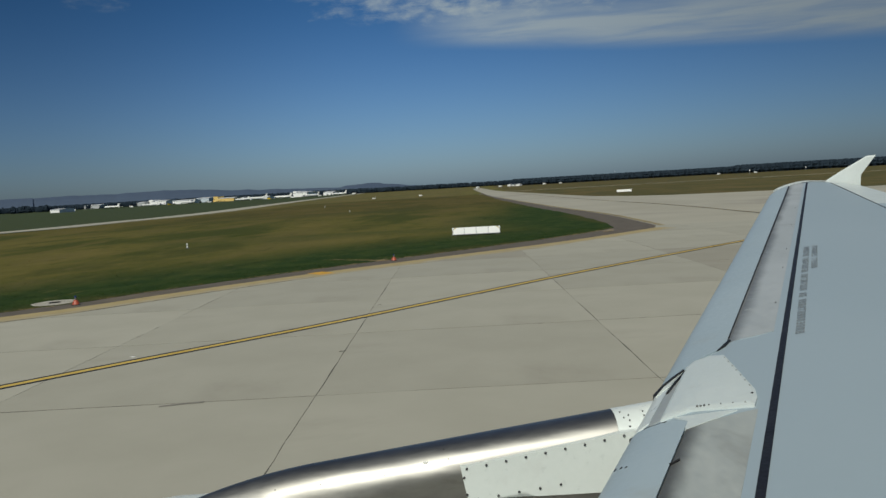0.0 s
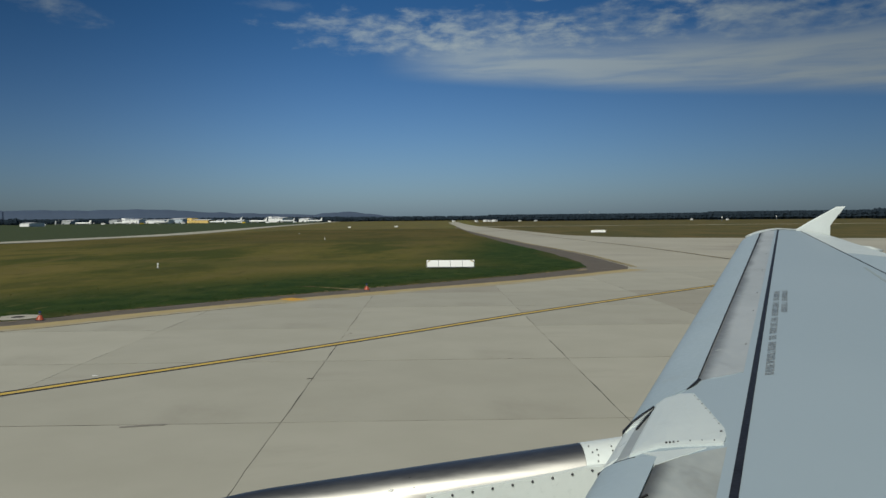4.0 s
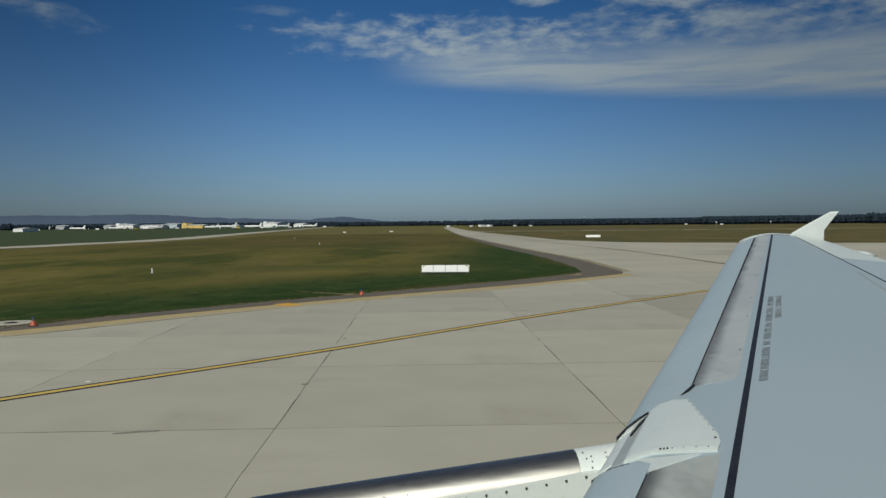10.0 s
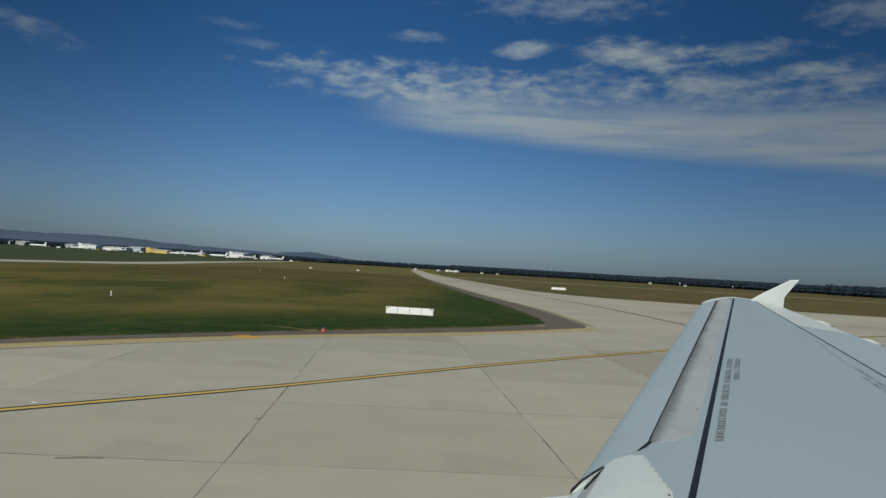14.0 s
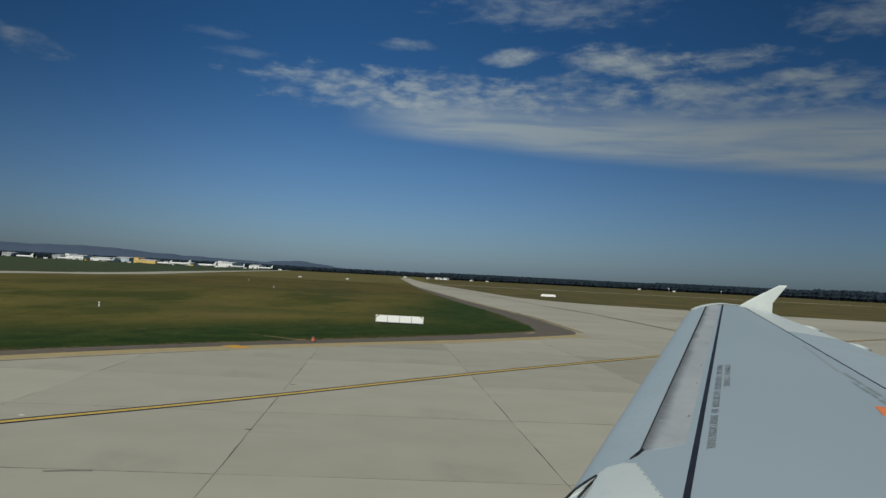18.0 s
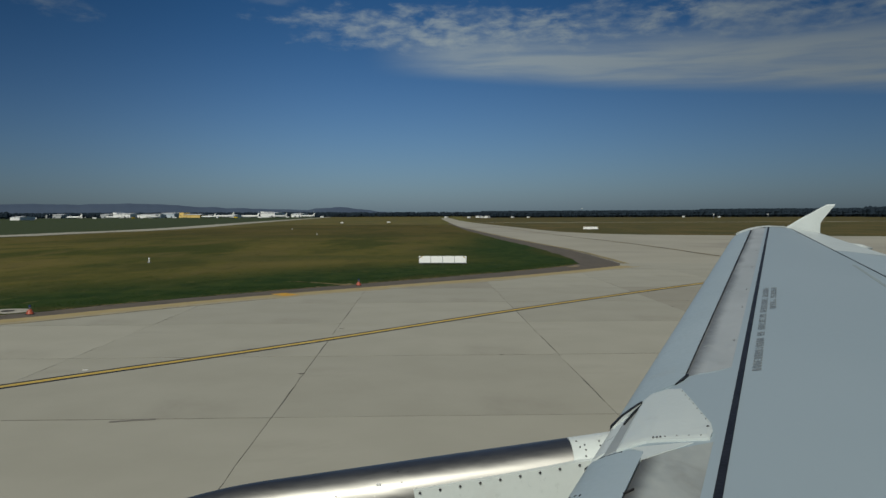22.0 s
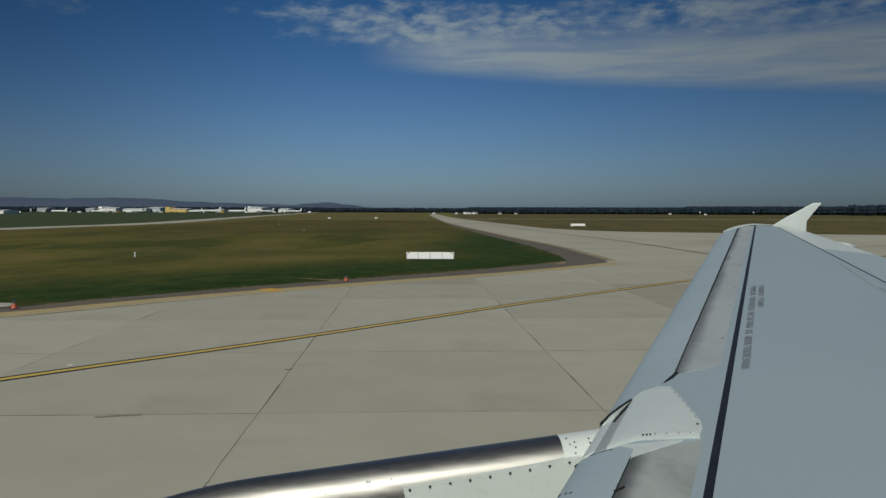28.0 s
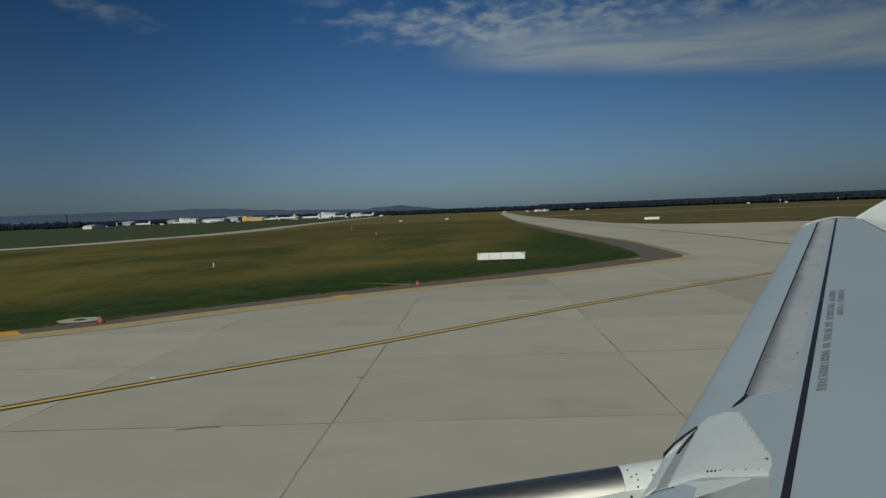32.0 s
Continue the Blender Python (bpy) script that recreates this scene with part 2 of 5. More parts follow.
def turf(name, belt):
    """Grass. belt: a mown green strip along the paved edge, then a lush dark belt, then dry olive field."""
    m = bpy.data.materials.new(name)
    m.use_nodes = True
    k = Net(m.node_tree)
    p = k.add("ShaderNodeTexCoord").outputs["Object"]
    s = k.add("ShaderNodeSeparateXYZ")
    k.link(p, s.inputs[0])
    x, y, z = s.outputs
    long_ = k.noise(k.stretch(p, 0.060, 0.022, 1.0, 12.0), 1.0, 6.0, 0.60)
    mid = k.noise(k.stretch(p, 0.5, 0.35, 1.0), 1.0, 6.0, 0.65)
    fine = k.noise(p, 9.0, 4.0, 0.7)
    dry = k.mix(k.span(mid, 0.35, 0.65), (0.182, 0.158, 0.043), (0.140, 0.132, 0.033))
    dry = k.mix(k.span(long_, 0.47, 0.60), dry, (0.080, 0.094, 0.022))
    dry = k.mix(k.math("MULTIPLY", k.span(long_, 0.47, 0.36), 0.7), dry, (0.215, 0.176, 0.056))
    blot = k.noise(k.stretch(p, 0.085, 0.028, 1.0, 20.0), 1.0, 6.0, 0.60, 0.3)
    dry = k.mix(k.math("MULTIPLY", k.span(blot, 0.50, 0.62), 0.75), dry, (0.176, 0.148, 0.050))
    dry = k.mix(k.math("MULTIPLY", k.span(blot, 0.48, 0.36), 0.6), dry, (0.076, 0.084, 0.024))
    wide = k.noise(k.stretch(p, 0.006, 0.014, 1.0, 8.0), 1.0, 4.0, 0.6)
    dry = k.mix(k.math("MULTIPLY", k.span(wide, 0.50, 0.66), 0.6), dry, (0.150, 0.110, 0.036))
    dry = k.mix(k.math("MULTIPLY", k.span(wide, 0.46, 0.34), 0.8), dry, (0.072, 0.092, 0.027))
    if not belt:
        over = k.math("ADD", k.math("ADD", x, 90.0), k.math("MULTIPLY", k.math("MAXIMUM", k.math("SUBTRACT", y, 270.0), 0.0), 0.1))
        right = k.math("SUBTRACT", x, k.math("MULTIPLY", y, 0.02))
        dry = k.mix(k.math("MULTIPLY", k.span(right, 6.0, -20.0), 0.55), dry, (0.118, 0.097, 0.038))
        dry = k.mix(k.span(over, 4.0, -4.0), dry, (0.050, 0.066, 0.030))
        brown = k.mix(k.span(blot, 0.42, 0.60), (0.078, 0.071, 0.028), (0.118, 0.090, 0.036))
        dry = k.mix(k.math("MULTIPLY", k.span(right, 6.0, 14.0), 0.85), dry, brown)
    if belt == "corner":
        dry = k.mix(k.math("MULTIPLY", k.span(k.math("ADD", y, k.math("MULTIPLY", blot, 60.0)), 125.0, 235.0), 0.50), dry, (0.122, 0.095, 0.038))
        q = k.math("ADD", k.math("MULTIPLY", k.math("ADD", x, 18.7), -0.70), k.math("MULTIPLY", k.math("SUBTRACT", y, 35.0), 0.714))
        q = k.math("MINIMUM", q, k.math("ADD", k.math("SUBTRACT", 13.5, x), k.math("MULTIPLY", k.math("ABSOLUTE", k.math("SUBTRACT", y, 88.0)), 0.12)))
        q = k.math("ADD", q, k.math("MULTIPLY", k.math("SUBTRACT", long_, 0.5), 26.0))
        q = k.math("ADD", q, k.math("MULTIPLY", k.math("SUBTRACT", mid, 0.5), 5.0))
        mown = k.mix(k.span(mid, 0.3, 0.7), (0.060, 0.078, 0.022), (0.082, 0.088, 0.026))
        lush = k.mix(k.span(mid, 0.35, 0.65), (0.028, 0.058, 0.014), (0.052, 0.084, 0.020))
        dry = k.mix(k.span(q, 7.0, 19.0), k.mix(k.span(q, 0.5, 2.5), mown, lush), dry)
    elif belt:
        bend = k.math("MINIMUM", k.math("SUBTRACT", x, 8.0), 0.0)
        q = k.math("SUBTRACT", y, k.math("ADD", k.math("MULTIPLY", k.math("MULTIPLY", bend, bend), 0.0245), 28.3))
        q = k.math("ADD", q, k.math("MULTIPLY", k.math("SUBTRACT", long_, 0.5), 22.0))
        mown = k.mix(k.span(mid, 0.3, 0.7), (0.074, 0.100, 0.023), (0.110, 0.124, 0.031))
        lush = k.mix(k.span(mid, 0.35, 0.65), (0.024, 0.048, 0.013), (0.044, 0.068, 0.017))
        dry = k.mix(k.span(q, 17.0, 23.0), k.mix(k.span(q, 6.0, 10.5), mown, lush), dry)
    clump = k.noise(k.stretch(p, 0.9, 0.30, 1.0, 6.0), 1.0, 7.0, 0.72, 0.4)
    dry = k.mix(k.span(clump, 0.56, 0.74, 0.0, 0.55), dry, (0.205, 0.170, 0.070))
    dry = k.mix(k.span(clump, 0.46, 0.28, 0.0, 0.60), dry, (0.040, 0.056, 0.015))
    col = k.add("ShaderNodeHueSaturation")
    k.link(dry, col.inputs["Color"])
    k.link(k.span(fine, 0.25, 0.75, 0.88, 1.14), col.inputs["Value"])
    b = k.add("ShaderNodeBsdfPrincipled")
    k.link(col.outputs[0], b.inputs["Base Color"])
    b.inputs["Roughness"].default_value = 0.9
    b.inputs["Specular IOR Level"].default_value = 0.15
    n = k.add("ShaderNodeBump")
    n.inputs["Strength"].default_value, n.inputs["Distance"].default_value = 0.35, 0.06
    k.link(k.math("ADD", fine, mid), n.inputs["Height"])
    k.link(n.outputs[0], b.inputs["Normal"])
    glow = k.add("ShaderNodeBsdfTranslucent")
    k.link(col.outputs[0], glow.inputs[0])
    both = k.add("ShaderNodeMixShader")
    both.inputs[0].default_value = 0.3 if belt else 0.0
    k.link(b.outputs[0], both.inputs[1])
    k.link(glow.outputs[0], both.inputs[2])
    o = k.add("ShaderNodeOutputMaterial")
    k.link(both.outputs[0], o.inputs[0])
    return m


M_FIELD = turf("dry_field_grass", False)
M_TURF = turf("verge_grass", True)
M_CORNER = turf("corner_field_grass", "corner")
M_SLAB = surface("worn_concrete", (0.355, 0.342, 0.284), (0.388, 0.374, 0.314), 0.35, 0.85, 0, 0.12, 25.0,
                 stain=(0.300, 0.284, 0.236), stain_scale=0.16, stain_span=(0.52, 0.75), each=0.06)
M_SLABDARK = surface("older_concrete", (0.295, 0.278, 0.228), (0.322, 0.304, 0.252), 0.35, 0.85, 0, 0.12, 25.0,
                     stain=(0.270, 0.255, 0.212), stain_scale=0.16, stain_span=(0.52, 0.75))
M_SLABFAR = surface("far_concrete", (0.355, 0.335, 0.275), (0.41, 0.39, 0.325), 0.06, 0.88, 0, 0.05, 3.0,
                    stain=(0.27, 0.25, 0.215), stain_scale=0.03, stain_span=(0.5, 0.7))
M_JOINT = surface("joint_sealant", (0.070, 0.066, 0.056), (0.105, 0.098, 0.084), 2.0, 0.8)
M_SMEAR = surface("old_tar_smear", (0.17, 0.16, 0.14), (0.24, 0.225, 0.195), 3.0, 0.85)
M_TAR = surface("shoulder_asphalt", (0.118, 0.106, 0.090), (0.152, 0.138, 0.118), 0.8, 0.9, 0, 0.25, 40.0,
                stain=(0.095, 0.087, 0.076), stain_scale=0.35)
M_TARBROWN = surface("brown_shoulder_asphalt", (0.098, 0.084, 0.068), (0.128, 0.108, 0.086), 0.8, 0.9, 0, 0.25, 40.0,
                     stain=(0.150, 0.120, 0.086), stain_scale=0.35)
M_YELLOW = surface("yellow_marking", (0.56, 0.38, 0.075), (0.62, 0.45, 0.11), 2.5, 0.7, 0, 0.05, 50.0,
                   stain=(0.34, 0.26, 0.12), stain_scale=1.6, stain_span=(0.55, 0.8))
M_ORANGE = surface("amber_marking", (0.56, 0.30, 0.03), (0.64, 0.36, 0.05), 2.5, 0.7, 0, 0.05, 50.0,
                   stain=(0.30, 0.20, 0.08), stain_scale=2.0, stain_span=(0.50, 0.72))
M_BLACKLINE = surface("black_marking", (0.012, 0.012, 0.014), (0.022, 0.022, 0.026), 4.0, 0.5)
M_STRAW = surface("dry_straw", (0.19, 0.14, 0.06), (0.27, 0.20, 0.095), 3.0, 0.95)
M_SAND = surface("bare_sandy_soil", (0.22, 0.17, 0.10), (0.31, 0.245, 0.155), 1.2, 0.95, 0, 0.4, 20.0)
M_PAD = surface("pale_concrete_pad", (0.36, 0.34, 0.29), (0.46, 0.43, 0.37), 1.2, 0.85, 0, 0.15, 30.0,
                stain=(0.26, 0.23, 0.18), stain_scale=1.2)
M_IRON = surface("cast_iron", (0.045, 0.042, 0.04), (0.075, 0.07, 0.065), 5.0, 0.6, 0.6, 0.2)
M_FLOWER = surface("white_flowers", (0.72, 0.72, 0.62), (0.82, 0.80, 0.72), 5.0, 0.8)
M_WING = surface("grey_wing_paint", (0.340, 0.418, 0.472), (0.352, 0.430, 0.484), 0.5, 0.45, 0, 0.0, 30.0,
                 axes=(1, 0.6, 1), even=True)
M_SLAT = surface("pale_slat_paint", (0.382, 0.464, 0.512), (0.412, 0.494, 0.542), 0.8, 0.42, 0, 0.0, 30.0,
                 stain=(0.375, 0.425, 0.44), stain_scale=1.5)
# both soiled paints darken behind the slat: dirt plus its shadow, as colour
M_DIRTY = surface("soiled_panel_paint", (0.365, 0.398, 0.416), (0.45, 0.482, 0.502), 0.9, 0.5, 0, 0.0, 25.0,
                  stain=(0.30, 0.325, 0.335), stain_scale=2.2, stain_span=(0.50, 0.78), axes=(1, 0.45, 1), soot_shade=((0.12, 0.13, 0.14), 0.325, 0.12))
M_GRIME = surface("grimy_panel_paint", (0.355, 0.385, 0.38), (0.43, 0.46, 0.45), 1.6, 0.55, 0, 0.0, 25.0,
                  stain=(0.27, 0.28, 0.27), stain_scale=2.6, stain_span=(0.50, 0.78), axes=(1.3, 0.5, 1), soot_shade=((0.055, 0.055, 0.055), 0.285, 0.11))
# grey for a panel seam and for shading painted on the fairing's front edge
M_EDGE = surface("edge_shade_and_seam_grey", (0.33, 0.36, 0.37), (0.42, 0.45, 0.46), 1.6, 0.5, 0, 0.0, 25.0, stain=(0.26, 0.28, 0.29), stain_scale=3.0)
# dark tone for rub marks, and for soot with the slat's painted shadow
M_SOOTSHADE = surface("soot_and_slat_shade", (0.13, 0.14, 0.15), (0.20, 0.21, 0.22), 0.6, 0.6, 0, 0.0, 3.0)
M_WHITE = surface("white_aircraft_paint", (0.67, 0.725, 0.715), (0.71, 0.76, 0.75), 1.0, 0.35, 0, 0.0, 30.0,
                  stain=(0.63, 0.665, 0.65), stain_scale=2.0)
M_FAIR = surface("pale_fairing_paint", (0.60, 0.66, 0.66), (0.64, 0.70, 0.695), 1.2, 0.38, 0, 0.0, 30.0,
                 stain=(0.53, 0.575, 0.57), stain_scale=2.4)
M_CORE = surface("dark_inner_structure", (0.008, 0.008, 0.010), (0.015, 0.015, 0.018), 4.0, 0.6)
M_METAL = surface("bare_brushed_metal", (0.30, 0.296, 0.284), (0.365, 0.358, 0.340), 5.0, 0.46, 1.0, 0.0, 40.0, stain=(0.27, 0.262, 0.245), stain_scale=2.4, axes=(0.35, 1, 1), even=True, dents=0.3)
M_BOLT = surface("dark_fastener", (0.05, 0.05, 0.055), (0.09, 0.09, 0.095), 20.0, 0.45, 0.7)
M_INK = surface("grey_lettering", (0.215, 0.245, 0.265), (0.265, 0.295, 0.315), 15.0, 0.6)
M_RUBBER = surface("black_rubber", (0.014, 0.014, 0.014), (0.026, 0.026, 0.026), 8.0, 0.75)
M_SPOT = surface("bright_orange_paint", (0.80, 0.20, 0.05), (0.86, 0.26, 0.08), 6.0, 0.5)
M_CONE = surface("orange_red_plastic", (0.36, 0.065, 0.03), (0.44, 0.09, 0.045), 6.0, 0.5)
M_STEEL = surface("galvanised_steel", (0.20, 0.21, 0.22), (0.28, 0.29, 0.30), 6.0, 0.45, 0.6)
M_BLUE = surface("blue_lens", (0.02, 0.035, 0.09), (0.03, 0.05, 0.13), 6.0, 0.15, coat=0.6)
M_SIGN = surface("white_sign_board", (0.90, 0.90, 0.88), (0.93, 0.93, 0.91), 3.0, 0.5)
M_TRAILER = surface("yellow_machine_paint", (0.60, 0.42, 0.02), (0.68, 0.50, 0.04), 3.0, 0.45)
M_FRAME = surface("dark_trailer_frame", (0.03, 0.03, 0.03), (0.06, 0.055, 0.05), 3.0, 0.6, 0.3)
M_HALL = surface("white_hall_cladding", (0.86, 0.86, 0.85), (0.92, 0.92, 0.91), 0.2, 0.6, 0, 0, 2.0)
M_HALLGREY = surface("grey_hall_cladding", (0.40, 0.42, 0.43), (0.50, 0.51, 0.52), 0.2, 0.6, 0, 0, 2.0)
M_HALLYELLOW = surface("yellow_hall_cladding", (0.72, 0.50, 0.16), (0.78, 0.56, 0.20), 0.2, 0.6, 0, 0, 2.0)
M_HALLPALE = surface("pale_blue_hall_cladding", (0.50, 0.56, 0.62), (0.58, 0.64, 0.70), 0.2, 0.6, 0, 0, 2.0)
M_ROOF = surface("hall_roof_sheet", (0.80, 0.80, 0.80), (0.86, 0.86, 0.86), 0.15, 0.5, 0.2, 0, 2.0)
M_GLASS = surface("dark_window_glass", (0.02, 0.03, 0.04), (0.04, 0.05, 0.06), 0.5, 0.12)
# dark leaves, with the haze of distance painted in as a bluish lift
M_WOODS = surface("far_leaves_haze_tint", (0.022, 0.033, 0.046), (0.026, 0.038, 0.052), 0.02, 1.0, 0, 0.0, 0.3, sheen=0.0)
# distance haze is mixed into the hills' blue colour
M_HILL = surface("hill_with_painted_haze", (0.054, 0.082, 0.136), (0.066, 0.096, 0.150), 0.002, 1.0, 0, 0.0, 0.02)


# ---- building helpers ----
def part(name, bm, material, parent, label="", smooth=False):
    me = bpy.data.meshes.new(name)
    bmesh.ops.recalc_face_normals(bm, faces=bm.faces)
    bm.to_mesh(me)
    bm.free()
    me.materials.append(material)
    if smooth:
        me.polygons.foreach_set("use_smooth", [True] * len(me.polygons))
    ob = new(name, me)
    if parent:
        ob.parent = parent
    return tagged(ob, label)


def thing(name, label, category, m=None, group="", kind=""):
    ob = tagged(new(name), label, category, group, kind)
    if m is not None:
        ob.matrix_basis = m
    return ob


def box(x0, x1, y0, y1, z0, z1, bevel=0.0, bm=None):
    bm = bm or bmesh.new()
    m = pose((x0 + x1) / 2, (y0 + y1) / 2, (z0 + z1) / 2) @ Matrix.Diagonal((x1 - x0, y1 - y0, z1 - z0, 1))
    made = bmesh.ops.create_cube(bm, size=1, matrix=m)
    if bevel:
        edges = list({e for v in made["verts"] for e in v.link_edges})
        bmesh.ops.bevel(bm, geom=edges, offset=bevel, segments=2, affect="EDGES")
    return bm


def rod(p, q, r0, r1=None, n=10, bm=None):
    bm = bm or bmesh.new()
    p, q = Vector(p), Vector(q)
    m = Matrix.Translation((p + q) / 2) @ (q - p).to_track_quat("Z", "Y").to_matrix().to_4x4()
    bmesh.ops.create_cone(bm, cap_ends=True, segments=n, radius1=r0, radius2=r0 if r1 is None else r1,
                          depth=(q - p).length, matrix=m)
    return bm


def turned(profile, n=24, m=Matrix.Identity(4), bm=None):
    """A body of revolution round z from (radius, height) pairs."""
    bm = bm or bmesh.new()
    rings = []
    for r, z in profile:
        rings.append([bm.verts.new(m @ Vector((r * math.cos(2 * math.pi * i / n), r * math.sin(2 * math.pi * i / n), z)))
                      for i in range(n)])
    for a, b in zip(rings, rings[1:]):
        for i in range(n):
            bm.faces.new((a[i], a[(i + 1) % n], b[(i + 1) % n], b[i]))
    bm.faces.new(rings[0])
    bm.faces.new(rings[-1])
    return bm


def curve(pts, step=1.0):
    """A smooth line through the points (Catmull-Rom), cut into steps."""
    pts = [Vector(p) for p in pts]
    ext = [2 * pts[0] - pts[1]] + pts + [2 * pts[-1] - pts[-2]]
    out = []
    for i in range(1, len(ext) - 2):
        p0, p1, p2, p3 = ext[i - 1:i + 3]
        n = max(1, int((p2 - p1).length / step))
        for j in range(n):
            t = j / n
            out.append(0.5 * ((2 * p1) + (p2 - p0) * t + (2 * p0 - 5 * p1 + 4 * p2 - p3) * t * t
                              + (3 * p1 - p0 - 3 * p2 + p3) * t ** 3))
    return out + [pts[-1]]


def sheet_of(outline, z0, z1, bm=None):
    """A flat slab with any outline, from z0 up to z1."""
    bm = bm or bmesh.new()
    top = [bm.verts.new((p[0], p[1], z1)) for p in outline]
    low = [bm.verts.new((p[0], p[1], z0)) for p in outline]
    face = bm.faces.new(top)
    for i in range(len(top)):
        j = (i + 1) % len(top)
        bm.faces.new((top[i], top[j], low[j], low[i]))
    bmesh.ops.triangulate(bm, faces=[face])
    return bm


def ribbon(line, a, b, z0, z1):
    """A painted stripe along a line, between the side offsets a and b."""
    bm = bmesh.new()
    rows = []
    for i, p in enumerate(line):
        d = (line[min(i + 1, len(line) - 1)] - line[max(i - 1, 0)]).to_2d().normalized()
        nrm = Vector((-d.y, d.x))
        row = []
        for off in (a, b):
            q = p.to_2d() + nrm * off
            row += [bm.verts.new((q.x, q.y, z1)), bm.verts.new((q.x, q.y, z0))]
        rows.append(row)
    for r, s in zip(rows, rows[1:]):
        bm.faces.new((r[0], s[0], s[2], r[2]))
        bm.faces.new((r[0], r[1], s[1], s[0]))
        bm.faces.new((r[2], s[2], s[3], r[3]))
    return bm


def rough_edge(line, size, seed=0.0):
    return [p + Vector((noise.noise(p * 0.9 + Vector((seed, 0, 0))), noise.noise(p * 0.9 + Vector((0, seed + 7, 0))), 0)) * size
            + Vector((noise.noise(p * 0.2 + Vector((seed, 0, 3))), noise.noise(p * 0.2 + Vector((0, seed, 5))), 0)) * size for p in line]


# ---- ground and pavements ----
ISLE = pose(81.5, 9.9, 0, 0, 0, 4.1)          # the grass island's own axes, further along the taxiway


def at(m, ob):
    ob.matrix_basis = m @ ob.matrix_basis
    return ob


CORNER_TAR = curve([(-70, -20, 0), (-48, 4, 0), (-28.2, 25.6, 0), (-22.5, 30.2, 0), (-17.9, 33.7, 0), (-14.8, 37.3, 0), (-11.7, 40.7, 0), (-7.8, 44.5, 0),
                    (-2.2, 49.4, 0), (5.2, 55.7, 0), (10.2, 60.9, 0), (14.9, 66.2, 0)], 0.7)
CORNER_GRASS = curve([(-72, -18, 0), (-50, 6, 0), (-28.8, 27.2, 0), (-23.2, 31.6, 0), (-18.7, 35.2, 0), (-15.7, 38.9, 0), (-11.5, 43.4, 0), (-5.8, 49.0, 0),
                      (1.4, 56.0, 0), (8.2, 63.2, 0), (12.0, 68.8, 0)], 0.45)
WEDGE_TAR = curve([(14.9, 66.2, 0), (15.6, 69.0, 0), (15.7, 76.0, 0), (15.5, 95.5, 0), (13.2, 130.5, 0), (10.9, 180, 0), (9.2, 223.8, 0), (6.8, 300, 0),
                   (5.6, 411, 0), (3.5, 640, 0), (2.0, 862, 0)], 3.0)
WEDGE_GRASS = curve([(12.0, 68.8, 0), (12.6, 74.0, 0), (12.5, 88.0, 0), (12.0, 108.0, 0), (10.5, 132.0, 0), (8.6, 181.9, 0), (7.2, 222.0, 0), (5.0, 342.5, 0)], 1.5)
FIELD_EDGE = curve([(12.5, 957, 0), (14.0, 640, 0), (15.2, 522, 0), (18.5, 397, 0), (25.4, 270, 0), (28.2, 210, 0), (31.8, 187, 0), (39.7, 168, 0),
                    (58.7, 156.5, 0), (84, 145.5, 0), (105, 148, 0), (170, 170, 0), (320, 230, 0)], 2.0)
SHOULDER = curve([(140, 24.5, 0), (60, 24.6, 0), (25, 24.2, 0), (6.9, 24.8, 0), (3.9, 25.8, 0), (0.4, 27.7, 0), (-2.9, 29.7, 0),
                  (-6.5, 32.2, 0), (-10.9, 35.6, 0), (-14.3, 38.1, 0), (-18.6, 42.0, 0), (-22.6, 46.6, 0), (-24.4, 50.5, 0), (-24.6, 54.8, 0)], 0.7)
VERGE = curve([(140, 28.0, 0), (60, 27.8, 0), (25, 27.6, 0), (8.1, 28.3, 0), (5.4, 29.0, 0), (2.6, 29.8, 0), (-0.8, 31.3, 0), (-3.1, 32.5, 0),
               (-7.2, 35.3, 0), (-10.3, 37.7, 0), (-12.6, 39.7, 0), (-18.4, 45.2, 0), (-21.4, 49.6, 0), (-22.6, 53.5, 0), (-22.0, 57.0, 0)], 0.45)
BEYOND = curve([(-22.0, 57.0, 0), (-20.9, 62.0, 0), (-18.8, 66.5, 0), (-12.7, 75.4, 0), (-2.6, 86.1, 0), (3.7, 90.8, 0), (17.9, 98.7, 0),
                (39.0, 108.0, 0), (67.3, 115.3, 0), (140, 128, 0)], 1.0)


def one_sheet(name, bm, material, label, category, kind="structure"):
    return tagged(part(name, bm, material, None), label, category, "", kind)


bm = bmesh.new()
bmesh.ops.create_grid(bm, x_segments=40, y_segments=40, size=4900)
for v in bm.verts:
    v.co.z = -0.12
one_sheet("ground", bm, M_FIELD, "wide flat airfield of dry olive-brown grass", "ground")

far_pave = [Vector((-150, -120, 0))] + CORNER_TAR + WEDGE_TAR[1:] + FIELD_EDGE + [Vector((320, -120, 0))]
one_sheet("taxiway", sheet_of(far_pave, -0.11, -0.03), M_SLABFAR, "pale grey concrete taxiway crossing the airfield", "taxiway")
RUNWAY = curve([(-260, -60, 0), (-140, 90, 0), (-96, 180, 0), (-93.5, 217, 0), (-90.5, 277, 0), (-119, 545, 0), (-192, 1300, 0), (-240, 1800, 0)], 25)
one_sheet("runway", ribbon(RUNWAY, -6, 6, -0.11, -0.04),
          M_SLABFAR, "distant pale concrete runway strip in the grass", "runway")
one_sheet("far_road", ribbon(curve([(16, 420, 0), (60, 414, 0), (260, 400, 0)], 30), -1.6, 1.6, -0.11, -0.04),
          M_SLABFAR, "narrow pale service road across the far field", "road")

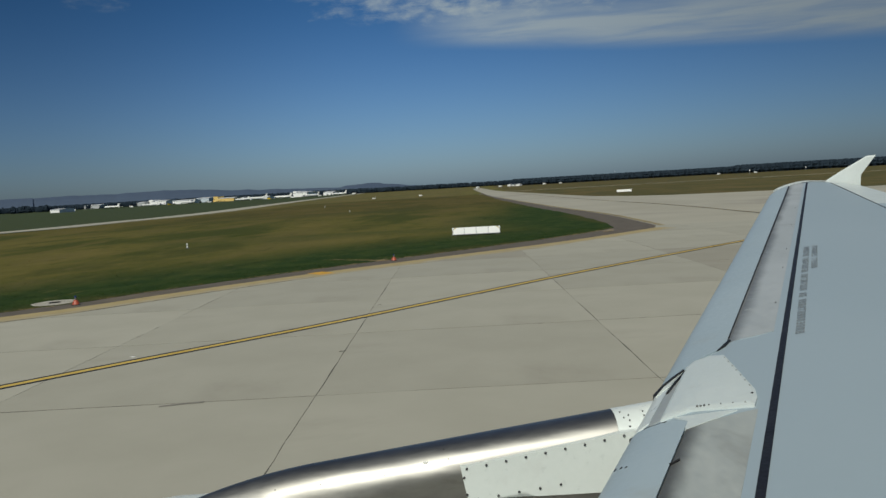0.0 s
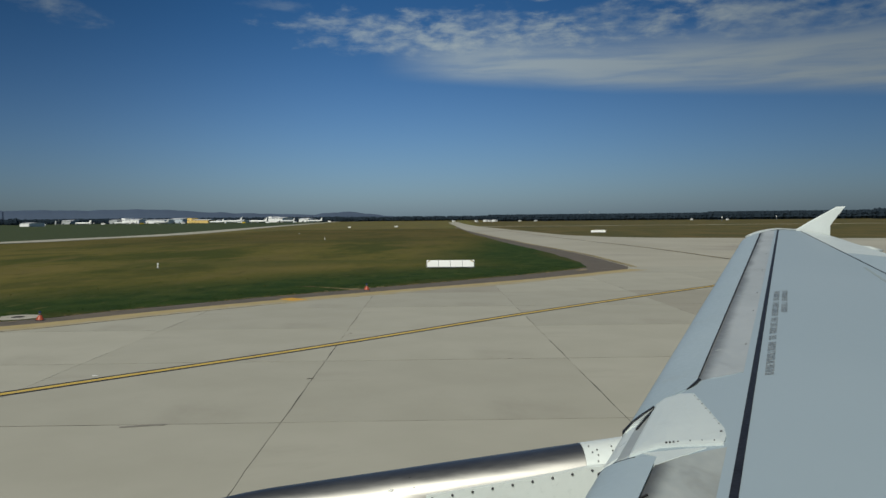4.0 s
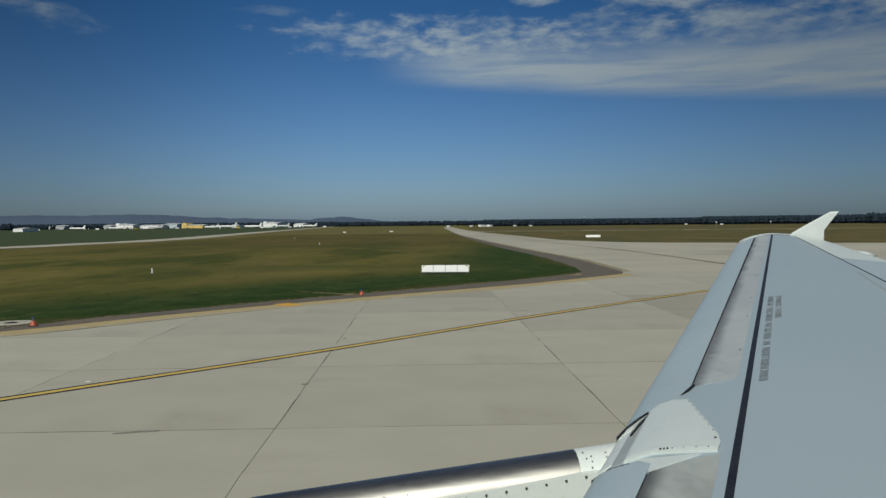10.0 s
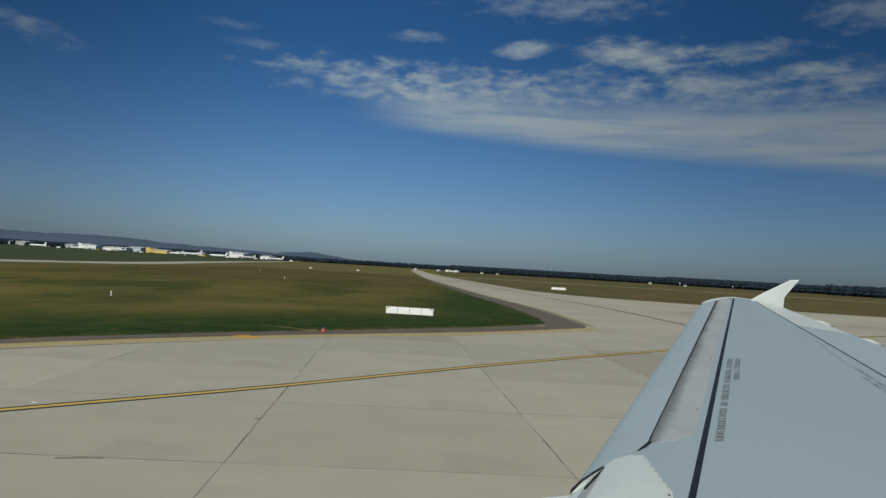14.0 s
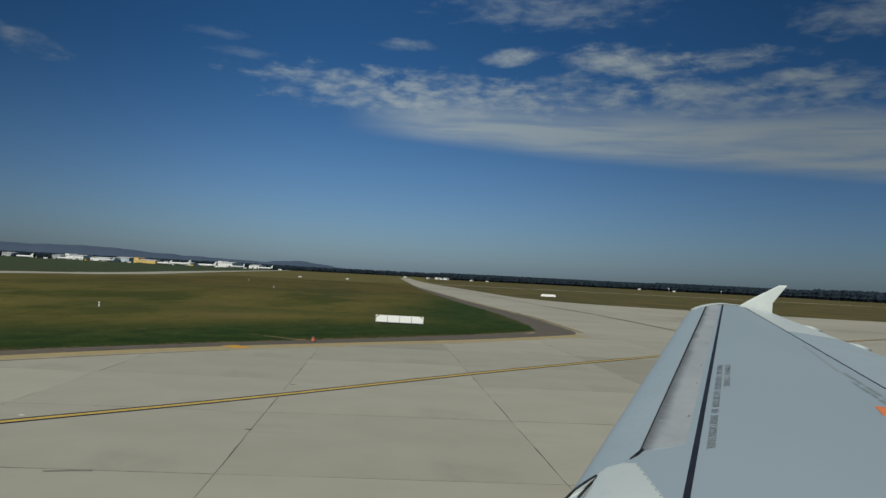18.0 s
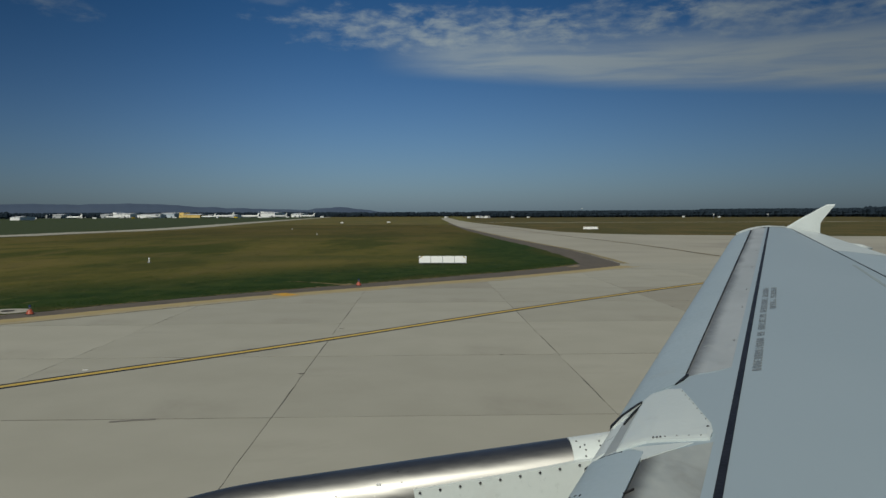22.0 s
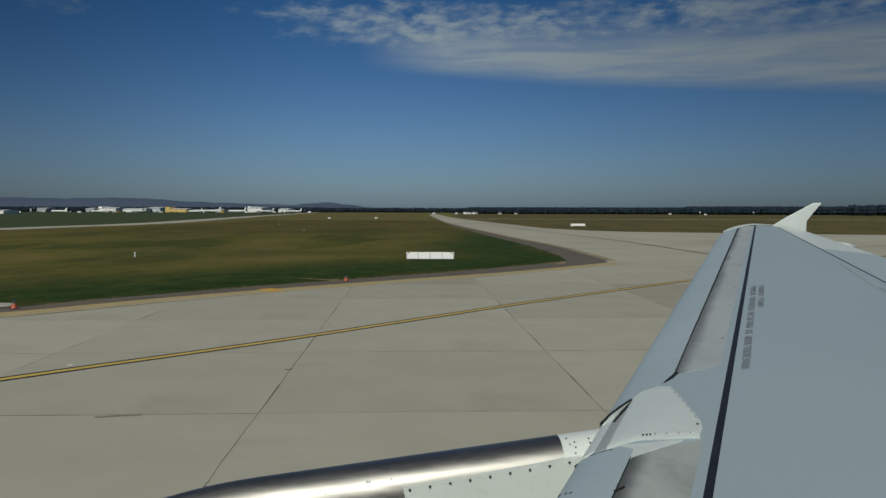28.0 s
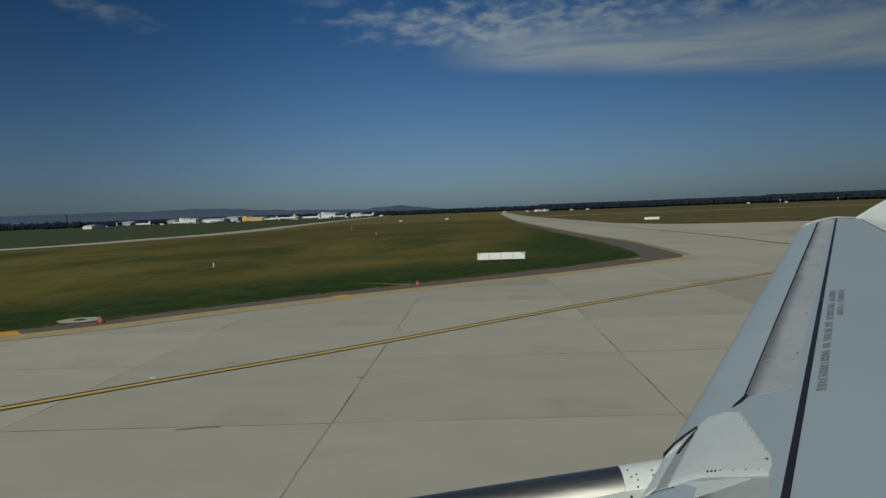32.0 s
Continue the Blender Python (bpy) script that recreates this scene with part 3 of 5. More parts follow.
# the joint bed shows dark between the slabs
at(pose(-3.75, 24.3, 0, 0, 0, 1.3), one_sheet("joint_bed", sheet_of([(-59.1, -44.3), (59.1, -44.3), (59.1, 44.3), (-59.1, 44.3)], -0.045, -0.007), M_JOINT,
          "dark sealant bed in the concrete joints", "pavement"))
at(ISLE, one_sheet("shoulder", sheet_of(SHOULDER + [Vector((-23.4, 57.2, 0))] + [Vector((-10, 60, 0)), Vector((20, 45, 0)), Vector((140, 40, 0))], -0.02, 0.008),
          M_TAR, "cracked grey asphalt shoulder beside the grass", "shoulder"))
verge_line = rough_edge(VERGE[:-1], 0.16) + rough_edge(BEYOND, 0.5, 4.0)
at(ISLE, one_sheet("grass_verge", sheet_of(verge_line, -0.03, 0.03), M_TURF, "green and olive grass island between the taxiways", "grass"))
one_sheet("shoulder", sheet_of(CORNER_TAR + WEDGE_TAR[1:110] + [Vector((2, 320, 0)), Vector((2, 90, 0)), Vector((-30, 60, 0)), Vector((-80, 0, 0))], -0.02, 0.008),
          M_TARBROWN, "brown-grey asphalt shoulder round the field's corner", "shoulder")
field_line = rough_edge(CORNER_GRASS[:-1], 0.16, 2.0) + rough_edge(WEDGE_GRASS, 0.25, 6.0)
one_sheet("grass_field", sheet_of(field_line + [Vector((-70, 342, 0)), Vector((-78, 200, 0)), Vector((-120, 60, 0)), Vector((-110, -18, 0))], -0.03, 0.03), M_CORNER,
          "grass field with a dark green belt along the taxiway", "grass")


def near_edge(x):
    return 28.3 + 0.0245 * min(0.0, x - 8.0) ** 2


def tufts(count, place, height, width, seed):
    """Blades in small fans; place gives a spot or None."""
    rnd = random.Random(seed)
    vs, fs = [], []
    while count > 0:
        spot = place(rnd)
        if spot is None:
            continue
        count -= 1
        for _ in range(4):
            a, h = rnd.uniform(0, 6.28), height * rnd.uniform(0.5, 1.4)
            w = width * rnd.uniform(0.6, 1.3)
            x, y = spot[0] + rnd.gauss(0, 0.10), spot[1] + rnd.gauss(0, 0.10)
            lx, ly = rnd.gauss(0, 0.5) * h, rnd.gauss(0, 0.5) * h
            n = len(vs)
            vs += [(x - w * math.cos(a), y - w * math.sin(a), 0.02), (x + w * math.cos(a), y + w * math.sin(a), 0.02), (x + lx, y + ly, 0.02 + h)]
            fs.append((n, n + 1, n + 2))
    return vs, fs


def scatter(name, data, material, label, category):
    me = bpy.data.meshes.new(name)
    me.from_pydata(data[0], [], data[1])
    me.materials.append(material)
    return tagged(new(name, me), label, category, "", "stuff")


def in_mown(rnd):
    x = rnd.uniform(-23, 30)
    q = rnd.uniform(0.25, 9.0)
    y = near_edge(x) + q + 0.4
    return (x, y) if x > -21.5 and clear(x, y) else None


def clear(x, y):
    """Away from the manhole pads."""
    return all((x - a) ** 2 + (y - b) ** 2 > 1.2 for a, b in ((-11.9, 39.6), (15.5, 29.5)))


def in_lush(rnd):
    x = rnd.uniform(-19, 34)
    q = rnd.uniform(7.0, 24.0)
    y = near_edge(x) + q
    return (x, y) if y < 60 + (x + 20) * 1.1 else None


def on_fringe(rnd):
    p = VERGE[rnd.randrange(45, len(VERGE) - 4)]
    return (p.x + rnd.gauss(0, 0.10), p.y + rnd.gauss(0.08, 0.10)) if noise.noise(p * 0.35) > -0.22 else None


def beside(rnd, near, far, first=40):
    """A spot in the corner field, between two distances from its paved edge."""
    i = rnd.randrange(first, len(CORNER_GRASS) - 2)
    p, q = CORNER_GRASS[i], CORNER_GRASS[i + 1]
    d = (q - p).normalized()
    s, w = rnd.uniform(0, 0.45), rnd.uniform(near, far)
    x, y = p.x + d.x * s - d.y * w, p.y + d.y * s + d.x * w
    return (x, y) if x < 12.2 - 0.01 * (y - 70) else None


def corner_mown(rnd):
    return beside(rnd, 0.15, 3.0)


def corner_lush(rnd):
    return beside(rnd, 0.8, 16.0)


def corner_field(rnd):
    return beside(rnd, 13.0, 48.0)


def corner_fringe(rnd):
    p = CORNER_GRASS[rnd.randrange(40, len(CORNER_GRASS) - 2)]
    return (p.x + rnd.gauss(0, 0.14), p.y + rnd.gauss(0.05, 0.14)) if noise.noise(p * 0.35) > -0.25 else None


at(ISLE, scatter("mown_grass", tufts(4000, in_mown, 0.05, 0.018, 3), M_TURF, "short mown green grass along the shoulder", "grass"))
at(ISLE, scatter("lush_grass", tufts(3000, in_lush, 0.10, 0.04, 4), M_TURF, "tall dark green grass on the island", "grass"))
at(ISLE, scatter("straw_fringe", tufts(1200, on_fringe, 0.05, 0.03, 6), M_STRAW, "dead straw fringe along the island's edge", "dry grass"))
scatter("mown_grass", tufts(6000, corner_mown, 0.035, 0.02, 13), M_CORNER, "short green grass beside the field's shoulder", "grass")
scatter("lush_grass", tufts(3000, corner_lush, 0.035, 0.04, 14), M_CORNER, "dark green grass belt along the field", "grass")
scatter("field_grass", tufts(1500, corner_field, 0.03, 0.06, 15), M_CORNER, "dry olive grass across the field", "grass")
scatter("straw_fringe", tufts(1100, corner_fringe, 0.03, 0.03, 16), M_STRAW, "dead straw fringe along the field's edge", "dry grass")


def flowers(count, seed):
    rnd = random.Random(seed)
    vs, fs = [], []
    while count > 0:
        x = rnd.uniform(-14, 34)
        q = rnd.gauss(18.0, 2.6)
        y = near_edge(x) + q
        if noise.noise(Vector((x * 0.35, y * 0.35, 2))) < 0.05 or y > 60 + (x + 20) * 1.1:
            continue
        count -= 1
        z, r = rnd.uniform(0.16, 0.34), rnd.uniform(0.018, 0.042)
        n = len(vs)
        vs += [(x - r, y, z), (x, y - r, z + r * 0.6), (x + r, y, z), (x, y + r, z + r * 0.6), (x, y, z + r)]
        fs += [(n, n + 1, n + 4), (n + 1, n + 2, n + 4), (n + 2, n + 3, n + 4), (n + 3, n, n + 4)]
    return vs, fs


at(ISLE, scatter("white_flowers", flowers(500, 8), M_FLOWER, "small white wild flowers in the tall grass", "flowers"))

# bare soil and dead turf along the shoulder's edge
def crumbs(seed, edge, first):
    rnd = random.Random(seed)
    vs, fs = [], []
    for _ in range(70):
        p = edge[rnd.randrange(first, len(edge) - 3)]
        big = 1.0 + 1.6 * max(0.0, noise.noise(p * 0.25))
        rx, ry, turn = rnd.uniform(0.08, 0.42) * big, rnd.uniform(0.03, 0.10) * big, rnd.gauss(0.72 if edge is CORNER_GRASS else -0.35, 0.25)
        cx, cy = p.x + rnd.gauss(0, 0.3), p.y + rnd.gauss(0.06, 0.12)
        n, c = len(vs), 11
        vs.append((cx, cy, 0.040))
        for i in range(c):
            t = 2 * math.pi * i / c
            r = rnd.uniform(0.55, 1.2)
            x, y = rx * r * math.cos(t), ry * r * math.sin(t)
            vs.append((cx + x * math.cos(turn) - y * math.sin(turn), cy + x * math.sin(turn) + y * math.cos(turn), 0.033 if i % 2 else 0.036))
        fs += [(n, n + 1 + i, n + 1 + (i + 1) % c) for i in range(c)]
    return vs, fs


at(ISLE, scatter("bare_soil", crumbs(21, VERGE, 40), M_SAND, "bare sandy soil and dead turf along the asphalt", "soil"))
scatter("bare_soil", crumbs(22, CORNER_GRASS, 60), M_SAND, "bare sandy soil along the field's shoulder", "soil")
ring = [(0.3 + 1.9 * math.cos(t) * (1 + 0.3 * math.sin(3 * t + 1)), 31.72 - 0.33 * math.cos(t) + 0.26 * math.sin(t) * (1 + 0.3 * math.cos(5 * t)))
        for t in (i * math.pi / 18 for i in range(36))]
at(ISLE, tagged(part("bare_patch", sheet_of(ring, 0.02, 0.036), M_SAND, None), "bare sandy soil patch at the grass edge", "soil", "", "structure"))
ring = [(-7.4 + 2.0 * math.cos(t) * (1 + 0.3 * math.sin(3 * t)) - 0.4 * math.sin(t), 50.2 - 1.4 * math.cos(t) + 0.45 * math.sin(t) * (1 + 0.3 * math.cos(5 * t)))
        for t in (i * math.pi / 18 for i in range(36))]
tagged(part("bare_patch", sheet_of(ring, 0.02, 0.036), M_STRAW, None), "worn straw-coloured patch in the field's edge", "soil", "", "structure")
ring = [(11.0 + 0.55 * math.cos(t) * (1 + 0.3 * math.sin(3 * t)), 65.2 + 1.3 * math.cos(t) * 0.6 + 0.8 * math.sin(t) * (1 + 0.3 * math.cos(5 * t)))
        for t in (i * math.pi / 18 for i in range(36))]
tagged(part("bare_patch", sheet_of(ring, 0.02, 0.036), M_SAND, None), "pale sandy patch at the field's corner", "soil", "", "structure")

# ---- markings ----
EDGE_LINE = curve([(120, 20.8, 0), (60, 21.2, 0), (25, 21.8, 0), (9.5, 22.9, 0), (6.4, 23.8, 0), (4.6, 24.4, 0), (2.2, 25.3, 0), (-0.7, 26.8, 0),
                   (-5.4, 29.9, 0), (-10.3, 33.4, 0), (-13.5, 35.9, 0), (-17.3, 39.1, 0), (-20.0, 41.8, 0), (-24.1, 46.9, 0), (-27.5, 53, 0), (-30, 60, 0)], 0.6)
marking = thing("edge_marking", "worn double yellow taxiway edge line", "marking", ISLE, kind="structure")
part("stripe", ribbon(EDGE_LINE, 0.12, 0.27, 0.0, 0.005), M_YELLOW, marking)
part("stripe", ribbon(EDGE_LINE, -0.27, -0.12, 0.0, 0.005), M_YELLOW, marking)
part("dark_backing", ribbon(EDGE_LINE, -0.12, 0.12, 0.0, 0.004), surface("faded_backing", (0.17, 0.145, 0.09), (0.25, 0.22, 0.15), 3.0, 0.8), marking)
CENTRE = curve([(-70, -42, 0), (-40, -10, 0), (-22.2, 8.4, 0), (-10.8, 20.4, 0), (-4.6, 26.8, 0), (3.5, 36.0, 0), (10.0, 42.9, 0), (16.0, 49.0, 0), (36, 69, 0), (62, 90, 0), (100, 112, 0)], 1.0)
TURN = curve([(110, 2, 0), (80, 12, 0), (61.7, 24.8, 0), (51, 34.5, 0), (42.9, 44.5, 0), (36.1, 54.5, 0), (31.0, 65, 0), (28.4, 80, 0), (28.2, 98, 0), (27.4, 121, 0), (24, 170, 0), (20.5, 250, 0), (14, 420, 0)], 1.5)
M_OLDLINE = surface("dull_ochre_line", (0.24, 0.185, 0.085), (0.31, 0.24, 0.12), 2.5, 0.75, 0, 0.05, 50.0)
for line, words, w, v in ((CENTRE, "yellow taxiway centre line with black borders", 0.13, 0.28), (TURN, "yellow lead-in line curving onto the taxiway", 0.09, 0.14)):
    marking = thing("centre_marking", words, "marking", kind="structure")
    part("stripe", ribbon(line, -w, w, 0.0, 0.006), M_YELLOW if line is CENTRE else M_OLDLINE, marking)
    part("border", ribbon(line, w, v, 0.0, 0.005), M_BLACKLINE, marking)
    part("border", ribbon(line, -v, -w, 0.0, 0.005), M_BLACKLINE, marking)
M_WORN = surface("worn_edge_paint", (0.36, 0.285, 0.140), (0.41, 0.325, 0.165), 1.2, 0.85, 0, 0.05, 30.0, stain=(0.36, 0.315, 0.22), stain_scale=0.5, stain_span=(0.55, 0.75))
M_FADED = surface("faded_edge_paint", (0.345, 0.290, 0.175), (0.375, 0.320, 0.205), 1.2, 0.85, 0, 0.05, 30.0, stain=(0.38, 0.355, 0.28), stain_scale=0.7, stain_span=(0.5, 0.65))
marking = thing("edge_marking", "worn ochre edge line between asphalt and concrete", "marking", kind="structure")
part("stripe", ribbon(CORNER_TAR[60:], -1.15, -0.02, 0.0, 0.0055), M_WORN, marking)
part("stripe", ribbon(rough_edge(CORNER_TAR[60:], 0.35), -1.75, -1.05, 0.0, 0.0050), M_FADED, marking, "faded outer part of the edge line")
part("stripe", ribbon(rough_edge(CORNER_TAR[92:122], 0.05), -1.82, -1.74, 0.0, 0.0055), M_JOINT, marking)
marking = thing("edge_marking", "yellow double edge line along the field's side", "marking", kind="structure")
for o in (-0.30, -0.62):
    part("stripe", ribbon(WEDGE_TAR[1:60], o - 0.15, o, 0.0, 0.0055), M_WORN, marking)
for x, y in ((-8.4, 43.3), (-20.6, 32.2)):
    quad = [(pose(x, y, 0, 0, 0, 43) @ Vector((a, b, 0))).to_2d() for a, b in ((-0.45, -0.75), (0.45, -0.75), (0.55, 0.75), (-0.40, 0.75))]
    tagged(part("shoulder_marking", sheet_of(quad, 0.006, 0.013), M_ORANGE, None), "amber painted block on the asphalt shoulder",
           "marking", "amber shoulder blocks", "structure")
for quad in (((-8.75, 33.55), (-8.25, 35.05), (-7.35, 34.55), (-7.85, 33.1)), ((2.7, 26.65), (3.2, 27.9), (4.15, 27.55), (3.6, 26.35)),
             ((-18.3, 42.0), (-17.6, 43.2), (-16.8, 42.5), (-17.4, 41.3)), ((14.0, 24.5), (14.2, 25.9), (15.2, 25.8), (15.0, 24.4))):
    at(ISLE, tagged(part("shoulder_marking", sheet_of(quad, 0.006, 0.013), M_ORANGE, None), "amber painted block on the asphalt shoulder",
                    "marking", "amber shoulder blocks", "structure"))


# ---- small airfield things ----
def edge_light(m, label):
    t = thing("edge_light", label, "taxiway light", m, "taxiway edge lights")
    part("base_plate", turned(((0.19, 0), (0.20, 0.012), (0.19, 0.03), (0.12, 0.035)), 20), M_RUBBER, t)
    part("cone", turned(((0.165, 0.03), (0.155, 0.06), (0.085, 0.21), (0.07, 0.225)), 20), M_CONE, t, "orange-red plastic cone")
    part("stem", turned(((0.035, 0.22), (0.035, 0.30), (0.06, 0.305), (0.06, 0.33)), 14), M_STEEL, t)
    part("lens", turned(((0.05, 0.33), (0.055, 0.36), (0.045, 0.40), (0.015, 0.425)), 14), M_BLUE, t, "blue glass lens")
    return t


cone = edge_light(pose(-17.9, 35.0, 0.008), "orange-red taxiway light cone with a blue lens")
for x, y in ((-4.9, 48.6), (-33, 21.5)):
    copy_thing(cone, pose(x, y, 0.008, 0, 0, x * 40))
for x, y in ((-13.2, 38.5), (-1.8, 30.3), (14.7, 26.0), (-21.8, 47.2), (34, 25.6)):
    copy_thing(cone, ISLE @ pose(x, y, 0.008, 0, 0, x * 40))


def post_light(m):
    t = thing("marker_post", "small dark taxiway marker post in the grass edge", "marker post", m, "marker posts along the far taxiway")
    part("foot", turned(((0.14, 0), (0.14, 0.04), (0.06, 0.06)), 14), M_FRAME, t)
    part("post", turned(((0.05, 0.05), (0.045, 0.36), (0.07, 0.37), (0.07, 0.40)), 12), M_FRAME, t)
    part("cap", turned(((0.06, 0.40), (0.055, 0.47), (0.02, 0.50)), 12), M_CONE, t, "reddish lamp cap")
    return t


post = post_light(ISLE @ pose(-12.7, 72.6, 0.02))
for x, y in ((-0.3, 86.2), (15.3, 95.5), (33.2, 104.0), (55.0, 111.0)):
    copy_thing(post, ISLE @ pose(x, y, 0.02, 0, 0, x * 13))


def white_marker(m):
    t = thing("white_marker", "small white marker post standing in the grass field", "marker post", m, "white markers in the field")
    part("foot", turned(((0.16, 0), (0.16, 0.05), (0.08, 0.07)), 14), M_STEEL, t)
    part("post", turned(((0.06, 0.06), (0.06, 0.22), (0.04, 0.24), (0.04, 0.30)), 12), M_SIGN, t)
    part("head", turned(((0.06, 0.30), (0.075, 0.33), (0.075, 0.44), (0.04, 0.47)), 12), M_SIGN, t, "white marker head")
    return t


marker = white_marker(pose(-26.4, 73.0, 0.02))
for x, y in ((-25.9, 170), (-44, 240)):
    copy_thing(marker, pose(x, y, 0.02, 0, 0, x * 17))


def manhole(m, label):
    t = thing("manhole", label, "manhole", m, "manholes along the shoulder")
    ring = [(0.98 * math.cos(i * math.pi / 14) * (1 + 0.03 * math.sin(5 * i)), 0.98 * math.sin(i * math.pi / 14) * (1 + 0.03 * math.cos(7 * i)))
            for i in range(28)]
    part("pad", sheet_of(ring, -0.05, 0.034), M_PAD, t, "round pale concrete pad")
    bm = turned(((0.29, 0.03), (0.29, 0.044), (0.25, 0.048)), 24)
    for i in range(-3, 4):
        w = math.sqrt(max(0.0, 0.24 ** 2 - (i * 0.065) ** 2))
        box(-w, w, i * 0.065 - 0.012, i * 0.065 + 0.012, 0.046, 0.056, bm=bm)
    part("lid", bm, M_IRON, t, "dark ribbed iron lid")
    return t


hole = manhole(ISLE @ pose(-11.9, 39.6, 0.01), "round concrete manhole pad with an iron lid in grass")
for x, y in ((15.5, 29.5), (32.0, 29.8), (39.5, 29.4), (92, 29.6)):
    copy_thing(hole, ISLE @ pose(x, y, 0.01, 0, 0, x * 9))
copy_thing(hole, pose(-19.4, 36.0, 0.01, 0, 0, 20))


def cracks(line, width, axes=ISLE):
    p = rough_edge(curve([(*q, 0) for q in line], 0.12), 0.12, line[0][0])
    at(axes, tagged(part("pavement_crack", ribbon(p, -width, width, 0.0, 0.0105), M_JOINT, None), "dark jagged crack across the asphalt shoulder", "crack",
           "cracks in the shoulder", "structure"))


for line in (((-4.6, 31.0), (-4.0, 32.0), (-3.2, 32.5)), ((5.2, 25.6), (5.6, 27.2), (6.4, 28.5)), ((-11.6, 36.3), (-11.0, 37.0), (-10.7, 38.0)),
             ((0.9, 27.6), (1.1, 28.9), (0.8, 30.2)), ((-16.9, 40.6), (-16.2, 41.6), (-16.4, 43.0))):
    cracks(line, 0.035)
tagged(part("pavement_crack", ribbon(curve([(-6.9, 16.6, 0), (-6.4, 16.74, 0), (-6.0, 16.8, 0)], 0.3), -0.06, 0.06, 0, 0.004), M_SMEAR, None),
       "dark tar smear on the concrete taxiway", "crack", "cracks in the shoulder", "structure")
tagged(part("pavement_crack", ribbon(curve([(-12.9, 15.3, 0), (-12.2, 15.4, 0), (-11.6, 15.5, 0)], 0.3), -0.05, 0.05, 0, 0.004), M_SMEAR, None),
       "dark tar smear on the concrete taxiway", "crack", "cracks in the shoulder", "structure")
for line in (((-6.9, 45.6), (-6.6, 46.6), (-7.1, 47.6)), ((0.8, 52.2), (1.0, 53.6), (0.6, 54.8)), ((-24.9, 28.6), (-25.0, 29.4), (-25.6, 30.0))):
    cracks(line, 0.03, Matrix.Identity(4))


def fleck(x, y, w, d, turn, material, label, category):
    ring = [(x + 0.5 * w * math.cos(t) * math.cos(turn) * k_ - 0.5 * d * math.sin(t) * math.sin(turn) * k_,
             y + 0.5 * w * math.cos(t) * math.sin(turn) * k_ + 0.5 * d * math.sin(t) * math.cos(turn) * k_)
            for t, k_ in ((i * math.pi / 7, 0.75 + 0.25 * math.sin(3.1 * i + x)) for i in range(14))]
    tagged(part("pavement_spot", sheet_of(ring, -0.004, 0.004), material, None), label, category, "spots on the concrete", "structure")


fleck(-9.9, 22.3, 0.22, 0.10, 0.1, M_SIGN, "small white paint fleck on the concrete", "paint fleck")
for x, y, w, d in ((-3.75, 21.6, 0.22, 0.12), (1.9, 24.4, 0.14, 0.08), (-14.8, 20.4, 0.2, 0.1), (-3.7, 30.2, 0.2, 0.1)):
    fleck(x, y, w, d, 0.3, M_JOINT, "small dark tar spot on the concrete", "tar spot")


def sign_board(m, width, height, label, group):
    t = thing("taxiway_sign", label, "airfield sign", m, group)
    n = 4
    for i in range(n):
        x0 = -width / 2 + i * width / n
        part("panel", box(x0 + 0.006, x0 + width / n - 0.006, -0.09, 0.09, 0.16, 0.16 + height, 0.012), M_SIGN, t)
    for i in range(1, n):
        part("joint", box(-width / 2 + i * width / n - 0.014, -width / 2 + i * width / n + 0.014, -0.097, 0.08, 0.17, 0.15 + height), M_STEEL, t)
    part("frame", box(-width / 2 - 0.03, width / 2 + 0.03, -0.11, 0.11, 0.12, 0.16, 0.01), M_STEEL, t)
    for x in (-width / 2 + 0.15, width / 2 - 0.15):
        s = -1 if x < 0 else 1
        for k_, paint in ((0.0, M_FRAME), (0.075, M_TRAILER)):
            part("end_stripe", rod((x + s * (0.12 - k_), -0.095, 0.18 + height * (0.62 + k_)), (x - s * (0.10 + k_), -0.095, 0.16 + height * 0.97), 0.022, n=6), paint, t)
        part("end_stripe", box(x + s * 0.10, x + s * 0.13, -0.099, -0.088, 0.17, 0.16 + height * 0.6), M_FRAME, t)
    for i in range(3):
        x = -width / 2 + 0.3 + i * (width - 0.6) / 2
        part("leg", rod((x, 0, -0.1), (x, 0, 0.13), 0.03), M_STEEL, t)
    return t


sign_board(pose(0.28, 68.2, 0.02, -9, 0, -4), 4.08, 0.58, "white four-panel taxiway sign in the green grass", "taxiway signs")
sign_board(pose(42.3, 224.0, -0.12, -9, 0, -6), 4.1, 0.66, "white blank-faced taxiway sign standing in the field", "taxiway signs")


def barrier(m):
    t = thing("sign_barrier", "long white hollow sign box on short legs in grass", "barrier", m)
    part("body", box(-1.9, 1.9, -0.14, 0.14, 0.14, 0.95, 0.02), M_SIGN, t)
    for z in (0.40, 0.62):
        part("opening", box(-1.905, -1.88, -0.05, 0.05, z, z + 0.1), M_CORE, t)
    for i in range(12):
        x = -1.7 + i * 0.31
        part("slat", box(x - 0.12, x + 0.12, -0.165, -0.142, 0.2, 0.9, 0.006), M_FRAME, t)
    for x in (-1.6, 0, 1.6):
        part("leg", rod((x, 0, -0.05), (x, 0, 0.15), 0.035), M_STEEL, t)
    return t


barrier(ISLE @ pose(86, 45, 0.02, 0, 0, 118))
sign_board(ISLE @ pose(91, 112, 0.02, 0, 0, -8), 2.2, 0.7, "white taxiway sign on the dry grass", "taxiway signs")


